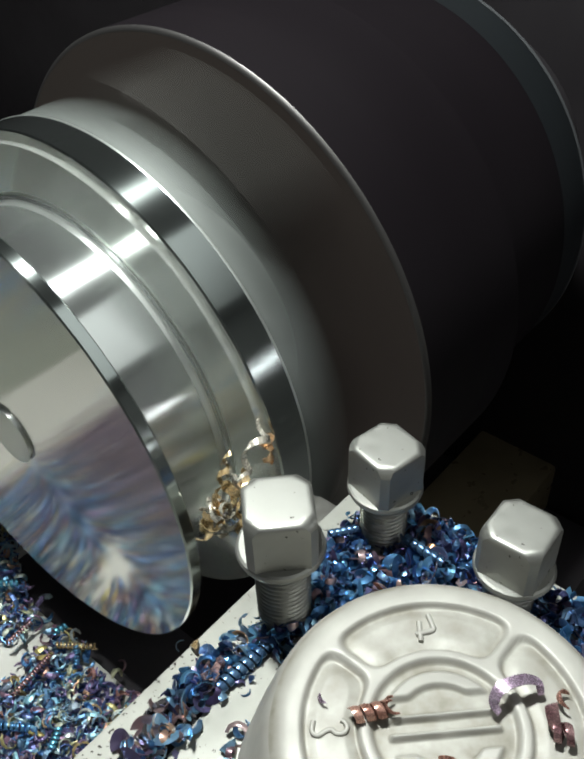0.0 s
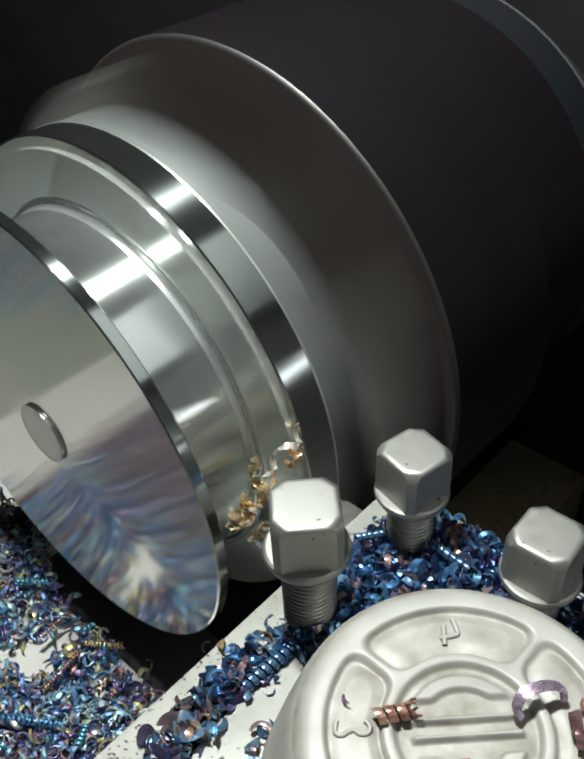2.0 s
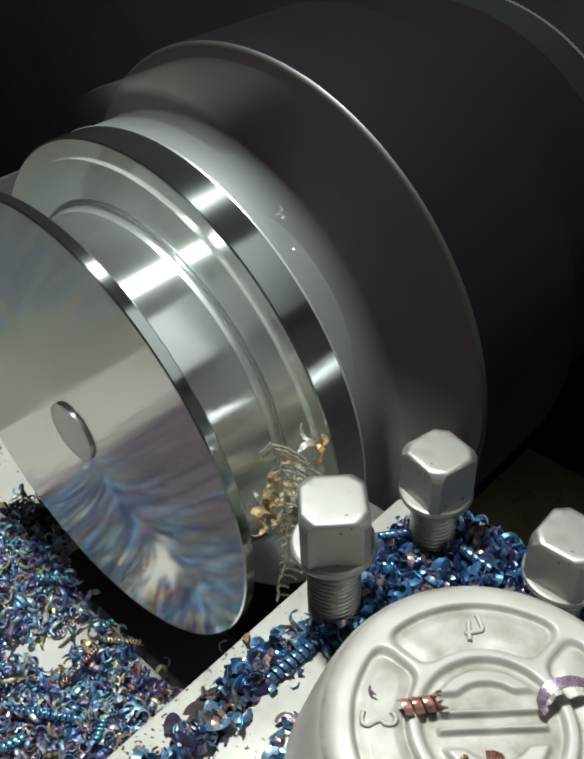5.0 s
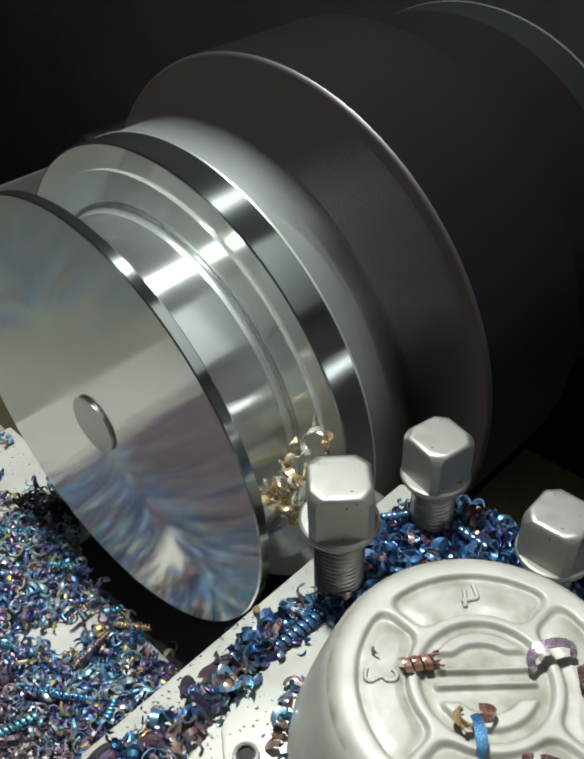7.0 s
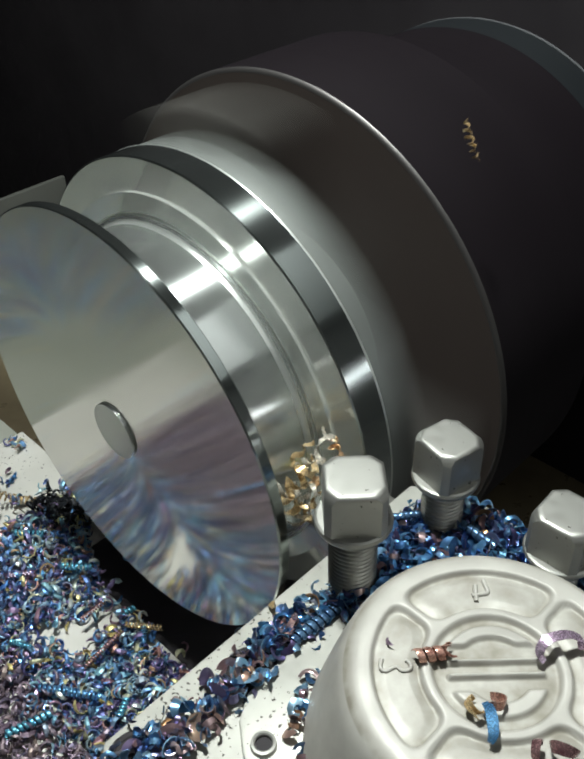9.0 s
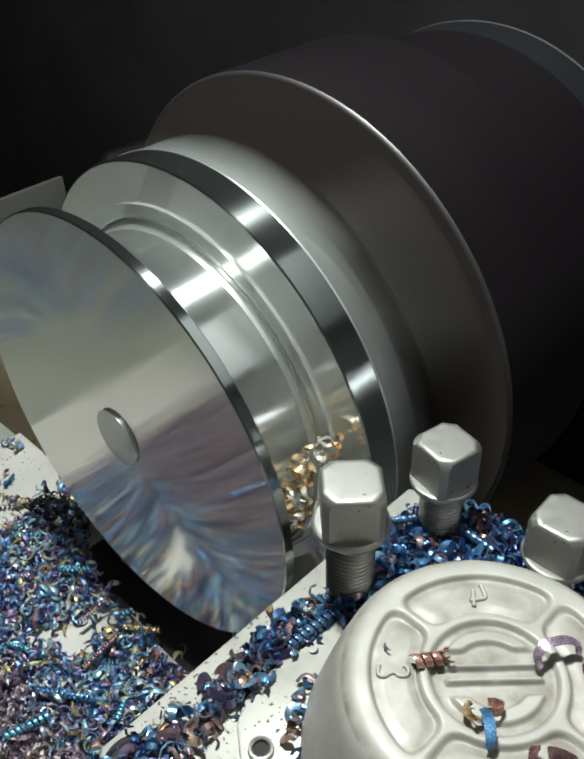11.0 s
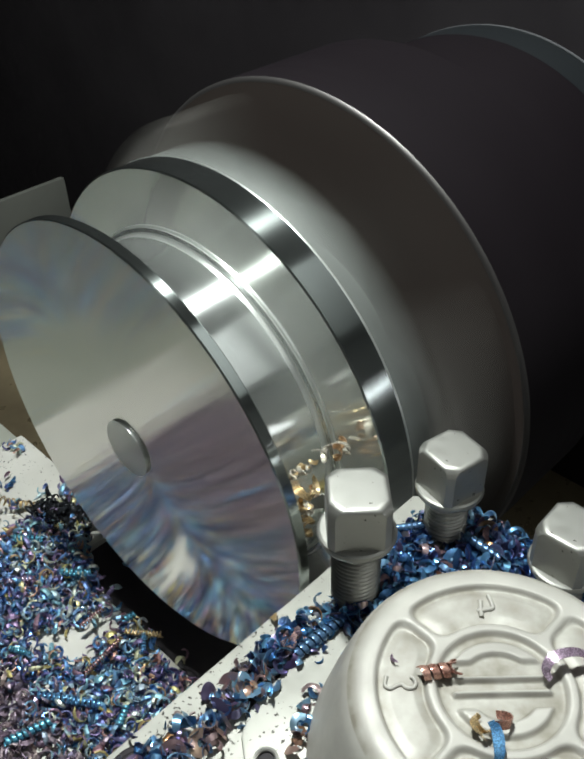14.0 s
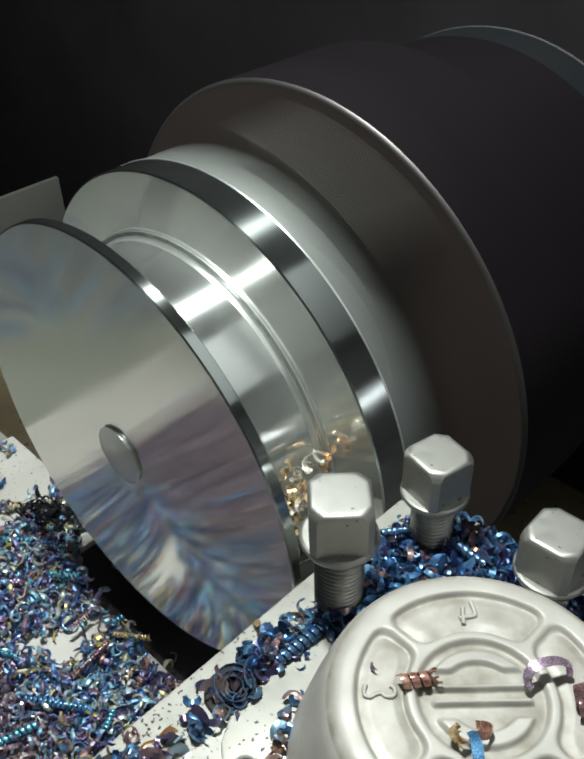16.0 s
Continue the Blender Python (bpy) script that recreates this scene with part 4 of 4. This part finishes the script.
def thrown_chips(rng):
    made = []
    for k, (t, p, drop, size, kind) in enumerate(FLIGHTS):
        shape = (torn_coil(rng, 24, 2.3, 6, 1.7, 1.4), torn_coil(rng, 6, 2.2, 1.4, 1.6, 0.6), torn_coil(rng, 40, 2.2, 13, 1.5, 2.2), torn_coil(rng, 24, 4.2, 8, 2.0, 2.0), torn_coil(rng, 28, 1.3, 9, 1.0, 0.8))[kind]
        ob = put("thrown_chip", chip_mesh(shape, M_SILVER if kind in (1, 4) else M_GOLD, "thrown_chip"))
        ob.scale = (size,) * 3
        tagged(ob, "straw-coloured torn steel chip thrown off the tool", "metal chip", "thrown chips")
        start = (rng.uniform(14, 40), rng.uniform(52, 66), rng.uniform(-84, -64))
        turn = (rng.uniform(0, 360), rng.uniform(-60, 60), rng.uniform(0, 360))
        if kind == 0:
            turn = (90, rng.uniform(-15, 15), 45 + rng.uniform(-15, 15)) if k in (7, 12, 15, 18, 19) else (rng.uniform(-25, 25), rng.uniform(-20, 20), rng.uniform(0, 360))
        if kind == 2:
            turn = (8, -24, 40)
        if kind == 3:
            turn = (15, 55, -45)
        if kind == 4:
            turn = (90, 34, 45)
        made.append((ob, t, start, p, drop, turn))
    return made


def feathered_chip():
    """A long torn chip like a feather: a bent spine with barbs, all one strip of steel."""
    bm = bmesh.new()
    rng = random.Random(3)
    spine = eased([(0, 0, 39), (2.6, 0, 29), (4.4, 0, 14), (5.2, 0, -5), (3.8, 0, -22), (1.6, 0, -39)], 8)
    spine = [(x + rng.uniform(-0.7, 0.7), y + rng.uniform(-0.6, 0.6), z) for x, y, z in spine]
    lines = [spine]
    for k in range(1, len(spine) - 3, 2):
        x, y, z = spine[k]
        reach = (15.0 * (1 - k / len(spine)) ** 0.8 + 2.0) * rng.uniform(0.6, 1.15)
        lines.append([(x, y, z), (x + 0.3 * reach, y + 0.5, z - 0.12 * reach), (x + 0.65 * reach, y + 1.1, z - 0.42 * reach), (x + reach, y + 1.6, z - rng.uniform(0.75, 1.0) * reach)])
        lines.append([(x, y, z), (x - 0.22 * reach, y + 0.6, z - 0.3 * reach)])
    for line in lines:
        me = tube("barb", line, 0.42, M_SILVER)
        bm.from_mesh(me)
        bpy.data.meshes.remove(me)
    me = bpy.data.meshes.new("feathered_chip")
    bm.to_mesh(me)
    bm.free()
    me.materials.append(M_SILVER)
    return put("feathered_chip", me, None, None, "silvery feather-like torn steel chip at the tool", "metal chip")


def spark_spray(rng):
    s = tagged(new("spark_spray"), "glowing orange spray of sparks from the tool", "sparks")
    put("trail", tube("trail", [(-18, -21, -28), (-12, -14, -18), (-6, -7, -9), (0, 0, 0)], 0.3, M_SPARK), None, s)
    for k in range(26):
        d = Vector((rng.gauss(0, 1), rng.gauss(0, 1), rng.gauss(0.1, 1))).normalized() * rng.uniform(4, 12)
        if k < 3:
            d = Vector((9 + k, -3 - k, 6 + k))
        put("spark", tube("spark", [(0, 0, 0), tuple(d * 0.6), tuple(d)], 0.15, M_SPARK), None, s)
    return s


def motions():
    rows = []
    for i in range(int(16 * FPS) + 1):
        t = i / FPS
        rows.append((t, at(0, axis_y(t), AXIS_Z, (i * 83.0) % 360)))
    walk(PIECE, rows)
    walk(CHUCK, rows)
    for ring, r in FACE_RINGS:
        t = cut_time(r)
        if t < 0:
            walk(ring, [(0.0, pose(0.004, 0, 0)), (16.0, pose(0.004, 0, 0))])
            continue
        t = min(15.7, max(0.2, t))
        walk(ring, [(0.0, pose(0, 0, 0)), (t - 0.1, pose(0, 0, 0)), (t + 0.1, pose(0.004, 0, 0)), (16.0, pose(0.004, 0, 0))])
    # the fresh chips tremble at the tool
    for k, (ob, p) in enumerate(NEST):
        size = ob.scale[0]
        rng = random.Random(k)
        walk(ob, [(i * 0.4, at(p[0] + rng.uniform(-2, 2), p[1] + rng.uniform(-1, 1), p[2] + rng.uniform(-2.5, 2.5), 40 * k + rng.uniform(-25, 25), rng.uniform(-25, 25), 70 * k + rng.uniform(-25, 25))) for i in range(41)])
        ob.scale = (size,) * 3
    for ob, t, a, b, drop, (rx, ry, rz) in THROWN:
        def along(u, fall=0.0):
            return [tip[i] + (b[i] - tip[i]) * u - (fall if i == 2 else 0.0) for i in range(3)]
        tip = (56, 109, -50)
        m = [at(*a, rx - 70, ry, rz), at(*a, rx - 70, ry, rz), at(*tip, rx - 45, ry, rz), at(*along(0.93), rx - 14, ry, rz), at(*b, rx, ry, rz), at(*along(1.07, 1), rx + 14, ry, rz), at(*along(2.0, 15), rx + 60, ry, rz), at(*drop, rx + 120, ry, rz), at(*drop, rx + 120, ry, rz)]
        ts = (0.0, t - 0.3, t - 0.2, t - 0.05, t, t + 0.05, min(t + 0.25, 15.75), min(t + 0.7, 15.9), 16.0)
        walk(ob, list(zip(ts, m)))
    for k, (ob, (x, y, z), (rx, ry, rz), size) in enumerate(KNOCKED):
        rng = random.Random(100 + k)
        a, t = at(x, y, z, rx, ry, rz), 15.22 + rng.uniform(0, 0.06)
        if rng.random() < 0.25:
            b = at(x - rng.uniform(6, 16), y + rng.uniform(-3, 6), -34.4, rx + 60, ry, rz + 40)
            rows = [(0.0, a), (t, a), (t + 0.2, b), (16.0, b)]
        else:
            over = at(x - 8, 82 + rng.uniform(0, 4), z + 4, rx + 50, ry, rz + 30)
            down = at(x - rng.uniform(10, 30), 150 + rng.uniform(0, 60), -188, rx + 80, ry, rz + 70)
            rows = [(0.0, a), (t, a), (t + 0.12, over), (t + 0.35, down), (16.0, down)]
        walk(ob, rows)
        ob.scale = (size,) * 3
    low, off = at(20, 62, -73, 0, 90, 0), at(-170, 250, -212, 80, 0, 30)
    walk(FEATHER, [(0.0, low), (2.6, low), (2.75, at(50, 84, -76, 0, 20, -45)), (2.95, at(36, 101, -24, 0, -26, -45)), (3.1, at(37, 101, -24, 0, -30, -45)), (3.5, at(41, 101, -31, 0, -30, -45)), (3.75, at(50, 97, -66, 0, -18, -45)), (4.5, at(48, 97, -66, 0, -12, -45)),
                   (4.8, at(32, 99, -36, 0, -4, -45)), (5.0, at(29, 99, -40, 0, 3, -45)), (5.3, at(24, 98, -54, 0, 12, -45)), (5.7, off), (16.0, off)])
    rest = at(*LANDING, 14, -8, 40)
    walk(SPIRAL, [(0.0, at(20, 62, -73)), (15.0, at(20, 62, -73)), (15.1, at(20, 84, -66, 0, 0, 20)), (15.2, at(-10, 84, -12, 20, 0, 30)), (15.35, rest), (16.0, rest)])
    hid, shown, gone = at(60, -40, -66), at(83, 109, -22), at(420, -500, -1180)
    walk(SPARKS, [(0.0, hid), (3.4, hid), (3.467, shown), (3.533, shown), (3.7, at(190, 60, 60)), (4.0, gone), (16.0, gone)])


shell()
lathe_bed()
cross_slide()
headstock()
far_cover()
CHUCK = chuck()
PIECE = workpiece()
FACE_RINGS = stock_rings(PIECE)
tool_post()
BOLT = clamp_bolt()
BOLT.matrix_world = at(16.3, 60, -4.8, 0, 0, 46)
copy_thing(BOLT, at(58.2, 56.4, -14.8, 0, 0, -12) @ Matrix.Scale(0.94, 4))
copy_thing(BOLT, at(58.4, 13.8, -17.8, 0, 0, 2) @ Matrix.Scale(0.94, 4))
turning_tool()
RNG = random.Random(7)
chips_on_post(RNG)
bed_chips(RNG)
single_chips()
NEST = cutting_nest(RNG)
THROWN = thrown_chips(RNG)
SPARKS = spark_spray(RNG)
FEATHER = feathered_chip()
SPIRAL = landed_spiral()
motions()
